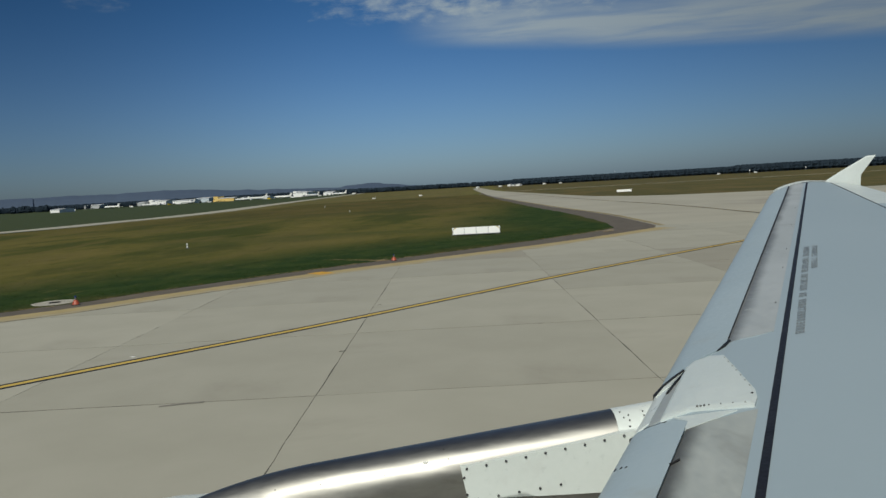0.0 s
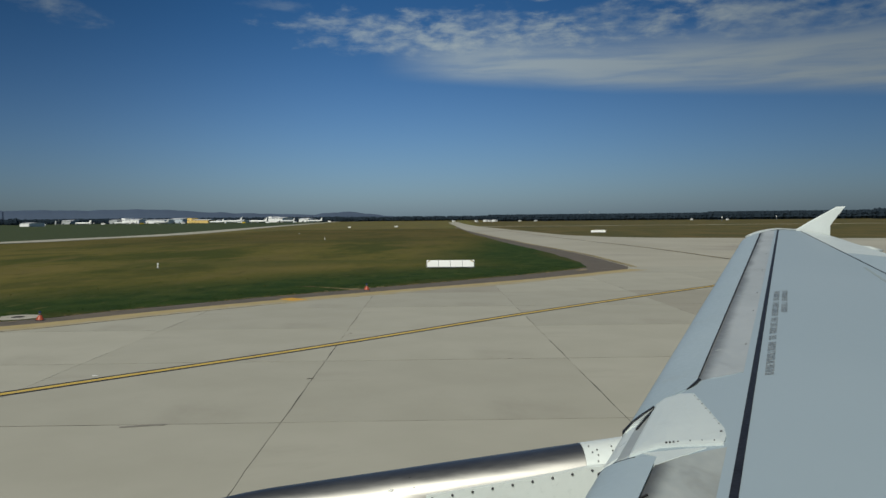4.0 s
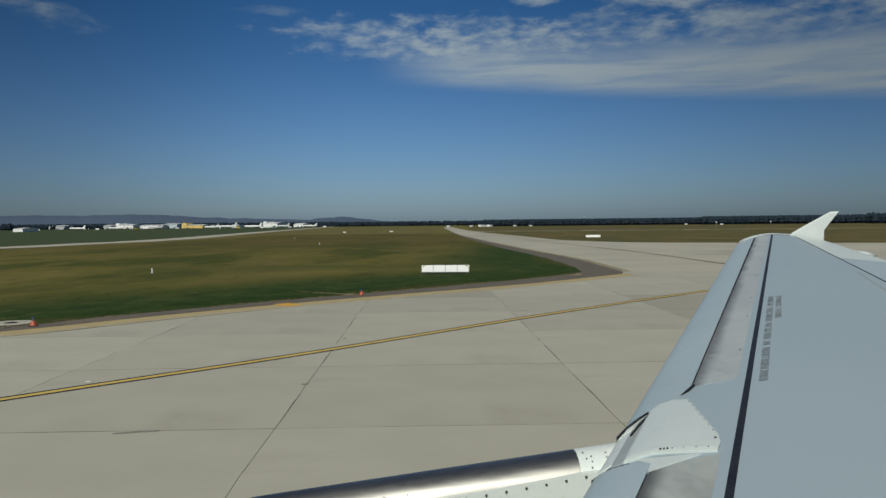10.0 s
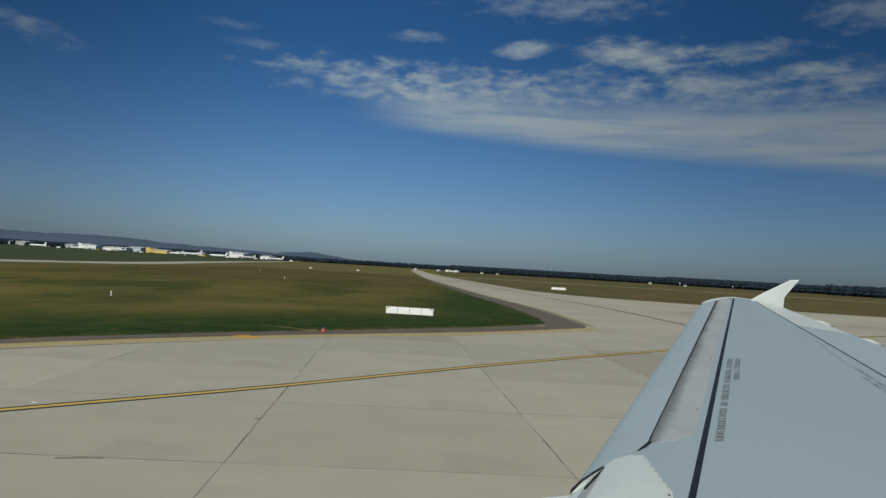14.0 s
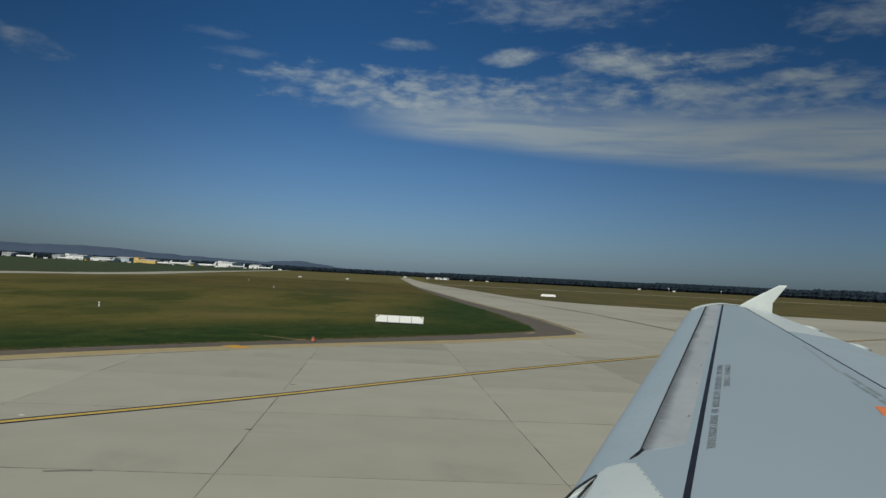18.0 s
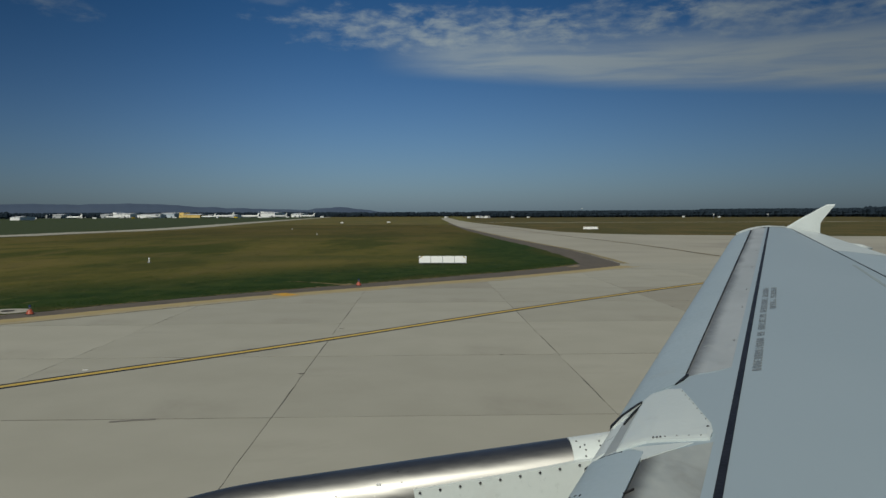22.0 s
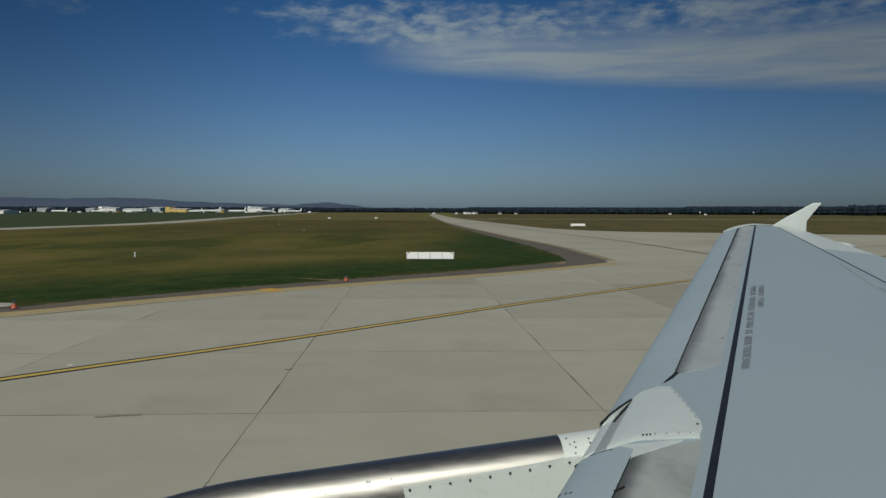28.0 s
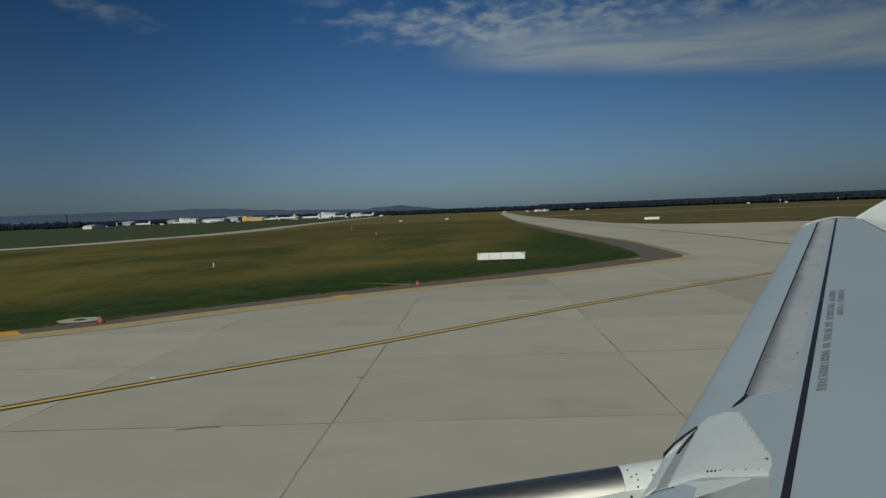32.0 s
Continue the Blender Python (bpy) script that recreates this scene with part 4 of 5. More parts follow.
def marker_trailer(m):
    t = thing("marker_trailer", "yellow folding cross marker on a dark wheeled trailer", "trailer", m)
    part("chassis", box(-1.2, 1.2, -0.35, 0.35, 0.42, 0.55, 0.02), M_FRAME, t)
    for s in (-1, 1):
        part("outrigger", rod((s * 1.1, 0, 0.5), (s * 1.95, 0, 0.55), 0.06), M_FRAME, t)
        part("jack", rod((s * 1.9, 0, 0.0), (s * 1.9, 0, 0.85), 0.06), M_FRAME, t)
        w = part("wheel", turned(((0.2, -0.1), (0.33, -0.09), (0.36, 0), (0.33, 0.09), (0.2, 0.1)), 20, pose(s * 1.25, -0.5, 0.36, 90, 0, 0)), M_RUBBER, t)
        part("hub", turned(((0.16, -0.115), (0.18, 0), (0.16, 0.115)), 16, pose(s * 1.25, -0.5, 0.36, 90, 0, 0)), M_STEEL, w)
    part("cabinet", box(-0.55, 0.55, -0.3, 0.3, 0.55, 0.82, 0.03), M_FRAME, t)
    part("mast", box(-0.13, 0.13, -0.08, 0.08, 0.8, 1.75, 0.02), M_TRAILER, t, "yellow mast")
    for s in (-1, 1):
        arm = part("arm", rod((0.0, 0, 1.5), (s * 0.34, 0, 2.45), 0.10, 0.08, 8), M_TRAILER, t, "yellow lamp arm")
        for i in range(3):
            c = Vector((0, -0.1, 1.5)).lerp(Vector((s * 0.34, -0.1, 2.45)), 0.4 + 0.25 * i)
            part("lamp", rod(c, c + Vector((0, -0.04, 0)), 0.05), M_SIGN, arm)
    return t


marker_trailer(ISLE @ pose(38.4, 140, -0.10, 0, 0, -18))


# ---- the far side of the airfield ----
def polar(azimuth, d, z=-0.12):
    a = radians(azimuth)
    return pose(d * math.sin(a), d * math.cos(a), z, 0, 0, -azimuth)


def hall(azimuth, d, w, depth, h, material, label, doors=3, tower=0.0):
    t = thing("airport_hall", label, "building", polar(azimuth, d) @ pose(0, 0, 0, 0, 0, -32), "halls across the airfield")
    part("wall", box(-w / 2, w / 2, 0, depth, 0, h), material, t)
    bm = bmesh.new()
    e = min(0.4, w * 0.02)
    v = [bm.verts.new(p) for p in ((-w / 2 - e, -e, h), (w / 2 + e, -e, h), (w / 2 + e, depth + e, h), (-w / 2 - e, depth + e, h),
                                   (-w / 2 - e, depth / 2, h + 4 * e), (w / 2 + e, depth / 2, h + 4 * e))]
    for f in ((0, 1, 5, 4), (3, 4, 5, 2), (0, 4, 3), (1, 2, 5), (0, 3, 2, 1)):
        bm.faces.new([v[i] for i in f])
    part("roof", bm, M_ROOF, t)
    for i in range(doors):
        x = -w / 2 + (i + 0.5) * w / doors
        part("door", box(x - w / doors * 0.36, x + w / doors * 0.36, -0.2, 0.1, 0, h * 0.55), material, t)
    for i in range(max(3, int(w / 7))):
        n = max(3, int(w / 7))
        x = -w / 2 + (i + 0.5) * w / n
        part("window", box(x - w / n * 0.35, x + w / n * 0.35, -0.15, 0.1, h * 0.84, h * 0.88), M_GLASS, t)
    if tower:
        part("annex", box(-w / 2, -w / 2 + w * 0.22, 1, depth * 0.8, h, h + tower), material, t)
    return t


hall(-27.8, 1000, 11, 30, 3.6, M_HALL, "low white airport hall at the row's end", 2)
hall(-25.6, 1900, 36, 40, 7.2, M_HALLGREY, "pale grey airport hall with white doors", 4)
hall(-22.6, 1800, 18, 40, 7.2, M_HALLGREY, "grey airport hall beside a large white one", 2)
hall(-21.55, 1800, 40, 40, 8.4, M_HALL, "large white airport hall with tall doors", 3, 3.0)
hall(-20.0, 1750, 42, 40, 6.4, M_HALL, "long low white airport hall", 4)
hall(-18.65, 1850, 32, 40, 9.2, M_HALLPALE, "pale bluish airport hall with a flat front", 3)
hall(-17.25, 1700, 48, 30, 6.0, M_HALLYELLOW, "yellow freight hall with a raised end", 4, 4.5)
hall(-16.1, 1800, 16, 30, 4.8, M_HALLGREY, "grey airport hall beside a yellow one", 2)
hall(-12.05, 1700, 34, 40, 9.2, M_HALL, "white hangar with a raised roof", 2, 3.0)
hall(-10.1, 1750, 24, 30, 6.8, M_HALL, "small white hangar near the trees", 2)
hall(-13.6, 1900, 36, 24, 3.2, M_HALLGREY, "low grey airport shed", 5)
hall(-8.9, 1800, 20, 24, 2.8, M_HALLGREY, "low grey shed before the trees", 2)
hall(-24.0, 1950, 22, 30, 5.2, M_HALL, "low white airport hall among dark trees", 2)
hall(-14.5, 1800, 20, 24, 4.8, M_HALL, "white airport shed behind the parked jets", 2)
hall(2.72, 1000, 4.5, 6, 2.2, M_HALL, "low white building before the woods", 1)
hall(3.02, 1003, 3.6, 6, 1.7, M_HALL, "small white hut before the woods", 1)
hall(3.33, 1000, 5.0, 6, 2.1, M_HALL, "low white building before the woods", 2)
hall(2.06, 990, 2.6, 4, 1.8, M_HALL, "small white hut before the woods", 1)
hall(0.45, 1000, 2.8, 4, 1.8, M_HALL, "small white hut before the woods", 1)
hall(5.16, 1000, 2.6, 4, 1.5, M_HALL, "small white hut before the woods", 1)
hall(6.28, 1000, 2.2, 4, 1.4, M_HALL, "small white hut before the woods", 1)
hall(16.9, 1000, 2.2, 3, 1.5, M_HALL, "small white hut at the wood's edge", 1)
hall(19.2, 900, 1.8, 3, 1.4, M_HALL, "small white hut at the wood's edge", 1)


def far_aircraft(azimuth, d, turn, length, label):
    t = thing("parked_aircraft", label, "aircraft", polar(azimuth, d) @ pose(0, 0, 0, 0, 0, turn), "aircraft parked by the halls")
    r = length * 0.055
    m = pose(0, 0, r * 2.0, 0, 90, 0)
    part("fuselage", turned(((0.1, -length / 2), (r * 0.6, -length * 0.46), (r, -length * 0.38), (r, length * 0.25), (r * 0.25, length / 2)), 12, m), M_SIGN, t)
    part("fin", sheet_of(((length * 0.33, 0), (length * 0.47, 0), (length * 0.52, length * 0.17), (length * 0.45, length * 0.17)), -0.15, 0.15), M_SIGN, t).matrix_basis = pose(0, 0, r * 2.6, 90, 0, 0)
    for s in (-1, 1):
        part("wing", sheet_of(((-length * 0.05, 0), (length * 0.10, 0), (length * 0.2, s * length * 0.45), (length * 0.14, s * length * 0.45)), 0, 0.3), M_HALLGREY, t).matrix_basis = pose(0, 0, r * 1.4)
        part("wheel", turned(((0.3, -0.3), (0.6, -0.2), (0.6, 0.2), (0.3, 0.3)), 12, pose(length * 0.04, s * 2.2, 0.6, 90, 0, 0)), M_RUBBER, t)
    part("wheel", turned(((0.3, -0.3), (0.6, -0.2), (0.6, 0.2), (0.3, 0.3)), 12, pose(-length * 0.36, 0, 0.6, 90, 0, 0)), M_RUBBER, t)
    part("gear_leg", rod((-length * 0.36, 0, 0.6), (-length * 0.36, 0, r * 1.6), 0.25), M_STEEL, t)
    return t


far_aircraft(-14.95, 1300, 12, 30, "white airliner parked before the low shed")
far_aircraft(-13.2, 1350, -10, 28, "white airliner parked beside a low shed")
far_aircraft(-11.2, 1400, 25, 26, "small white jet parked on the far apron")
far_aircraft(-22.0, 1300, 5, 24, "small white jet before the white hall")
far_aircraft(-24.4, 1350, -20, 24, "small white jet parked on the far apron")
far_aircraft(-19.6, 1450, 20, 26, "small white jet parked before the long hall")
far_aircraft(-16.0, 1400, -15, 24, "small white jet beside the yellow hall")
far_aircraft(-9.3, 1500, 8, 26, "small white jet near the far trees")


def van(m, material, label):
    t = thing("parked_van", label, "vehicle", m, "vehicles on the far apron")
    part("body", box(-2.6, 2.6, -1.0, 1.0, 0.45, 2.5, 0.15), material, t)
    part("windscreen", box(2.3, 2.62, -0.85, 0.85, 1.45, 2.2, 0.03), M_GLASS, t)
    for x in (-1.7, 1.7):
        for y in (-0.95, 0.95):
            part("wheel", turned(((0.2, -0.12), (0.4, -0.1), (0.4, 0.1), (0.2, 0.12)), 12, pose(x, y, 0.40, 90, 0, 0)), M_RUBBER, t)
    return t


white_van = van(polar(-23.2, 1250), M_SIGN, "white service van parked on the far apron")
for a, d, turn in ((-18.2, 1300, 20), (-15.4, 1250, 70), (-12.6, 1280, -15), (-8.3, 1320, 10), (-26.7, 1200, 0), (-10.7, 1260, 35)):
    copy_thing(white_van, polar(a, d) @ pose(0, 0, 0, 0, 0, turn))
yellow_van = van(polar(-14.2, 1270), M_TRAILER, "yellow service van parked on the far apron")
copy_thing(yellow_van, polar(-20.8, 1260) @ pose(0, 0, 0, 0, 0, 40))


def beacon(azimuth, d, h, label):
    t = thing("airfield_mast", label, "mast", polar(azimuth, d), "far masts")
    part("pole", rod((0, 0, 0), (0, 0, h), 0.35, 0.25), M_STEEL, t)
    part("head", turned(((0.3, h), (0.45, h + 0.3), (0.45, h + 0.9), (0.25, h + 1.2)), 12), M_SIGN, t, "white lamp head")
    return t


beacon(10.1, 1400, 13, "tall mast with a white head above the woods")
beacon(18.9, 700, 2.6, "short white marker mast before the woods")
beacon(22.3, 880, 2.5, "short white marker mast before the woods")
sign_board(polar(-6.9, 420), 1.6, 0.55, "white taxiway sign far off in the grass", "taxiway signs")
sign_board(polar(-3.6, 430), 1.8, 0.6, "white taxiway sign far off in the grass", "taxiway signs")


def woods(name, spans, label, seed):
    """Far trees: many ragged clumps, each a small uneven hull."""
    rnd = random.Random(seed)
    vs, fs = [], []
    for a0, a1, d0, d1, count, h0, h1 in spans:
        for _ in range(count):
            az_, d = radians(rnd.uniform(a0, a1)), rnd.uniform(d0, d1)
            h = rnd.uniform(h0, h1)
            w = h * rnd.uniform(0.22, 0.48)
            cx, cy = d * math.sin(az_), d * math.cos(az_)
            n = len(vs)
            for z, r in ((0.0, 0.35), (0.3, 0.95), (0.65, 0.8), (0.9, 0.4)):
                for i in range(6):
                    t = i * math.pi / 3 + z * 2
                    rr = w * r * rnd.uniform(0.7, 1.25)
                    vs.append((cx + rr * math.cos(t), cy + rr * math.sin(t), z * h * rnd.uniform(0.9, 1.1) - 0.2))
            vs.append((cx + rnd.gauss(0, w * 0.2), cy, h))
            for k_ in range(3):
                for i in range(6):
                    j = (i + 1) % 6
                    fs.append((n + 6 * k_ + i, n + 6 * k_ + j, n + 6 * k_ + 6 + j, n + 6 * k_ + 6 + i))
            for i in range(6):
                fs.append((n + 18 + i, n + 18 + (i + 1) % 6, n + 24))
    ob = scatter(name, (vs, fs), M_WOODS, label, "woods")
    return ob


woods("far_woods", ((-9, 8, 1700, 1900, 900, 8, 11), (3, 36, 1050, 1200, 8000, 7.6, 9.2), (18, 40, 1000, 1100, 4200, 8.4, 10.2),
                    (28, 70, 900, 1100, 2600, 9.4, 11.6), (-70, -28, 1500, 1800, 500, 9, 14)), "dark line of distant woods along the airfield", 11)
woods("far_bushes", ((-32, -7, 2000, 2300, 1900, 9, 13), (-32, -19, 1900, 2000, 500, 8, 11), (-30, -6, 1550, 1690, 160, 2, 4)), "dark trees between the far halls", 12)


def ridge(name, a0, a1, d, tops, label):
    """A far wooded hill range: a real swell of land with its crest line."""
    n = 90
    bm = bmesh.new()
    rows = []
    for i in range(n + 1):
        s = i / n
        az_ = radians(a0 + (a1 - a0) * s)
        x = s * (len(tops) - 1)
        j = min(int(x), len(tops) - 2)
        f = x - j
        f = f * f * (3 - 2 * f)
        h = tops[j] * (1 - f) + tops[j + 1] * f
        h *= 1 + 0.10 * noise.noise(Vector((s * 26, 1, 0))) + 0.02 * noise.noise(Vector((s * 60, 2, 0)))
        dirx, diry = math.sin(az_), math.cos(az_)
        rows.append([bm.verts.new((dirx * r, diry * r, z)) for r, z in ((d - 500, -1), (d - 250, h * 0.55), (d, h), (d + 300, h * 0.5), (d + 500, -1))])
    for p, q in zip(rows, rows[1:]):
        for i in range(4):
            bm.faces.new((p[i], q[i], q[i + 1], p[i + 1]))
    one_sheet(name, bm, M_HILL, label, "hills")


# no air between: the hills' haze comes from their colour alone
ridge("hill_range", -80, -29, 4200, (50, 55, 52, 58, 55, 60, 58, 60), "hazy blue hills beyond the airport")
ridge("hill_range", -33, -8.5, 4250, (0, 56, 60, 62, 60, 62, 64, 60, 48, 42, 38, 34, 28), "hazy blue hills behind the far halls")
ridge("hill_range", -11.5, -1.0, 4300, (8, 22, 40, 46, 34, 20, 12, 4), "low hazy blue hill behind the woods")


# ---- the airliner: local x runs aft, y out along the wing, z up ----
plane = thing("airliner", "white and grey twin-engine airliner standing on the taxiway", "aircraft", TILT @ pose(0, 0, 0, 0, 0, 3.0))


def lead(u):
    return 1.12 + 0.4875 * (u - 4.04)


def trail(u):
    return 5.2 + 0.27 * (u - 4.5)


def bulge(c):
    c = min(max(c, 0.0), 1.0)
    return (1 - (1 - c / 0.35) ** 2) ** 0.6 if c < 0.35 else 1 - 0.75 * ((c - 0.35) / 0.65) ** 1.6


def top(u, v):
    """Height of the wing's upper skin at u metres out and v metres aft."""
    c = (v - lead(u)) / (trail(u) - lead(u))
    return EYE - 1.357 + 0.068 * u + (0.26 - 0.010 * (u - 3.0)) * bulge(c)


def skin(u0, u1, front, rear, nu=40, nv=10, lift=0.0, thick=0.012, nose=False):
    """A sheet of wing skin from front(u) to rear(u), with its edges turned down sharply, or rounded to the front."""
    bm = bmesh.new()
    bands = [[], [], []]
    for i in range(nu + 1):
        u = u0 + (u1 - u0) * i / nu
        a, b = front(u), rear(u)
        sheet = []
        if nose:
            z = top(u, a)
            sheet += [(a + 0.16, u, z - 0.17), (a + 0.05, u, z - 0.115), (a + 0.005, u, z - 0.05)]
        for j in range(nv + 1):
            v = a + (b - a) * (j / nv) ** (2.0 if nose else 1.0)
            sheet.append((v, u, top(u, v) + lift))
        bands[0].append(sheet)
        bands[1].append([sheet[-1], (b, u, top(u, b) + lift - thick)])
        bands[2].append([] if nose else [(a, u, top(u, a) + lift - thick), sheet[0]])
    for band in bands:
        rows = [[bm.verts.new(p) for p in row] for row in band]
        for p, q in zip(rows, rows[1:]):
            for j in range(len(p) - 1):
                bm.faces.new((p[j], p[j + 1], q[j + 1], q[j]))
    for i in (0, -1):
        bm.faces.new([bm.verts.new(p) for p in bands[2][i][:1] + bands[0][i] + bands[1][i][1:]])
    return bm


def aft_of_lead(d):
    return lambda u: lead(u) + d


def rake(u):
    """How far the raked tip cuts into the leading edge."""
    return 0.0 if u < 13.85 else 0.40 * (u - 13.85) + 0.18 * (u - 13.85) ** 2


wing = part("wing", bmesh.new(), M_CORE, plane, "grey wing with pale slats and a black stripe")
bm = bmesh.new()
rings = []
for i in range(41):
    u = 0.25 + (15.02 - 0.25) * i / 40
    ch, nip = trail(u) - lead(u), 0.02 + rake(u) * 1.06
    ring = [bm.verts.new((lead(u) + nip + (ch - nip - 0.03) * c, u, top(u, lead(u) + nip + (ch - nip) * c) - 0.024)) for c in (0, .004, .015, .04, .08, .15, .25, .4, .6, .8, 1)]
    ring += [bm.verts.new((lead(u) + nip + (ch - nip - 0.03) * c, u, top(u, lead(u)) - 0.022 - 0.085 * ch * 4 * c * (1 - c) * (1 - 0.4 * c) - 0.03)) for c in (.95, .7, .45, .25, .1, .03)]
    rings.append(ring)
for p, q in zip(rings, rings[1:]):
    for j in range(len(p)):
        bm.faces.new((p[j], p[(j + 1) % len(p)], q[(j + 1) % len(p)], q[j]))
bm.faces.new(rings[0])
bm.faces.new(rings[-1])
bmesh.ops.recalc_face_normals(bm, faces=bm.faces)
bm.to_mesh(wing.data)
bm.free()

SLAT, STRIPE = 0.325, 0.655


def hinge(u):
    return 7.62 + (u - 15.2) * 0.352


def slanted(points, full):
    """Rear edge of a slat whose end is cut along a slant, from (u, depth) pairs."""
    us, ds = [p[0] for p in points], [p[1] for p in points]
    return lambda u: lead(u) + min(full, float(np.interp(u, us, ds)))

part("slat", skin(4.0, 14.36, lambda u: lead(u) + rake(u), slanted(((4.0, 0.004), (4.1, 0.123), (4.23, 0.160), (4.29, 0.285), (4.36, 0.33)), SLAT - 0.004), 176, 12, 0.007, 0.04, True),
     M_SLAT, wing, "pale outboard slat", True)
part("slat", skin(2.2, 3.47, aft_of_lead(0.0), slanted(((3.28, 0.285), (3.315, 0.253), (3.374, 0.16), (3.43, 0.04), (3.47, 0.004)), 0.285), 40, 12, 0.005, 0.03, True),
     M_SLAT, wing, "pale inboard slat", True)
part("soiled_panel", skin(4.42, 14.7, lambda u: lead(u) + max(SLAT + 0.001, rake(u)), aft_of_lead(0.5903), 60, 5), M_DIRTY, wing, "soiled grey panel behind the slat")
part("soiled_panel", skin(2.2, 3.22, aft_of_lead(0.291), aft_of_lead(0.5903), 14, 5), M_GRIME, wing, "soiled grey inboard panel")
part("skin_panel", skin(3.2, 4.415, aft_of_lead(0.0), aft_of_lead(0.5903), 14, 8, -0.001), M_WING, wing)
part("skin_panel", skin(0.3, 2.18, aft_of_lead(0.0), aft_of_lead(0.5903), 14, 10, 0, 0.05, True), M_WING, wing)
part("skin_panel", skin(0.3, 15.0, lambda u: lead(u) + max(0.5905, rake(u)), lambda u: hinge(u) - 0.012, 60, 22), M_WING, wing, "smooth grey upper skin", True)
# thin dark strip: soot together with the slat's trailing-edge shadow, painted on
part("sooty_edge", skin(4.5, 14.3, aft_of_lead(SLAT + 0.002), lambda u: lead(u) + SLAT + 0.018 + 0.003 * math.sin(u * 2.3), 90, 1, 0.0015, 0.001), M_SOOTSHADE, wing, "dark strip of soot and painted shadow behind the slat")
part("slat_gap", skin(4.5, 14.3, aft_of_lead(SLAT - 0.003), lambda u: lead(u) + SLAT + 0.003 + 0.0022 * min(u - 4.5, 8.0), 70, 1, 0.0085, 0.008), M_CORE, wing, "thin dark gap behind the outboard slat")
part("black_stripe", skin(0.3, 14.9, aft_of_lead(STRIPE - 0.018), aft_of_lead(STRIPE + 0.018), 70, 2, 0.003, 0.002), M_BLACKLINE, wing, "painted black stripe along the wing")
part("hinge_line", skin(2.5, 14.95, lambda u: hinge(u) - 0.010, lambda u: hinge(u) + 0.012, 60, 1, 0.002, 0.004), M_BLACKLINE, wing, "dark gap along the rear hinge")
part("aileron", skin(10.9, 14.95, lambda u: hinge(u) + 0.014, lambda u: trail(u) + 0.02, 24, 6), M_FAIR, wing, "pale aileron")
part("flap", skin(5.0, 10.88, lambda u: hinge(u) + 0.014, lambda u: trail(u) + 0.02, 34, 6), M_SLAT, wing, "pale outboard flap")
part("flap", skin(0.5, 4.98, lambda u: min(hinge(u) + 0.014, trail(u) - 0.3), lambda u: trail(u) + 0.02, 14, 6), M_SLAT, wing, "pale inboard flap")
for u in (8.4, 10.6, 12.8):
    v = trail(u)
    bm = turned(((0.02, -0.75), (0.09, -0.55), (0.12, -0.1), (0.08, 0.35), (0.015, 0.6)), 12, pose(v - 0.1, u, top(u, v) - 0.10, 0, 90, 15))
    part("track_fairing", bm, M_WHITE, wing, "white pointed flap track fairing", True)

# the tip: a pale cap and an upright fence
cap = bmesh.new()
rows = []
for u in (14.16, 14.25, 14.4, 14.55, 14.7, 14.85, 14.98, 15.06, 15.12):
    v = lead(u) + rake(u) + max(0.0, u - 14.98) * 3.0
    z = top(u, v) + 0.012
    rows.append([cap.verts.new((v + 0.03, u, z - 0.006)), cap.verts.new((v - 0.01, u + 0.05, z + 0.016)), cap.verts.new((v - 0.05, u + 0.10, z - 0.02)),
                 cap.verts.new((v + 0.02, u + 0.06, z - 0.09))])
for p, q in zip(rows, rows[1:]):
    for j in range(3):
        cap.faces.new((p[j], p[j + 1], q[j + 1], q[j]))
cap.faces.new([cap.verts.new(p.co) for p in rows[0]])
part("tip_cap", cap, M_WHITE, wing, "rounded white wing tip cap", True)

def fin_plate(points, y, thick, bm=None):
    bm = bm or bmesh.new()
    n = len(points)
    cx, cz = sum(p[0] for p in points) / n, sum(p[1] for p in points) / n
    mid = [bm.verts.new((x, y, z)) for x, z in points]
    for s in (-1, 1):
        face = [bm.verts.new((cx + (x - cx) * 0.9, y + s * thick, cz + (z - cz) * 0.9)) for x, z in points]
        bm.faces.new(face)
        for i in range(n):
            bm.faces.new((mid[i], mid[(i + 1) % n], face[(i + 1) % n], face[i]))
    return bm

FY = 15.05
up = FY / 14.75
part("tip_fence", fin_plate([(7.34 * up, EYE - 0.20 * up), (7.60 * up, EYE - 0.05 * up), (8.12 * up, EYE + 0.22 * up), (8.29 * up, EYE + 0.225 * up),
                             (8.12 * up, EYE + 0.02 * up), (8.00 * up, EYE - 0.13 * up), (7.99 * up, EYE - 0.40 * up), (7.30 * up, EYE - 0.40 * up)], FY, 0.035), M_WHITE, wing, "white upright wing tip fence")
part("tip_fence", fin_plate([(7.45 * up, EYE - 0.32), (7.95 * up, EYE - 0.32), (8.15 * up, EYE - 0.70), (7.98 * up, EYE - 0.70)], FY, 0.035), M_WHITE, wing, "white lower tip fence")

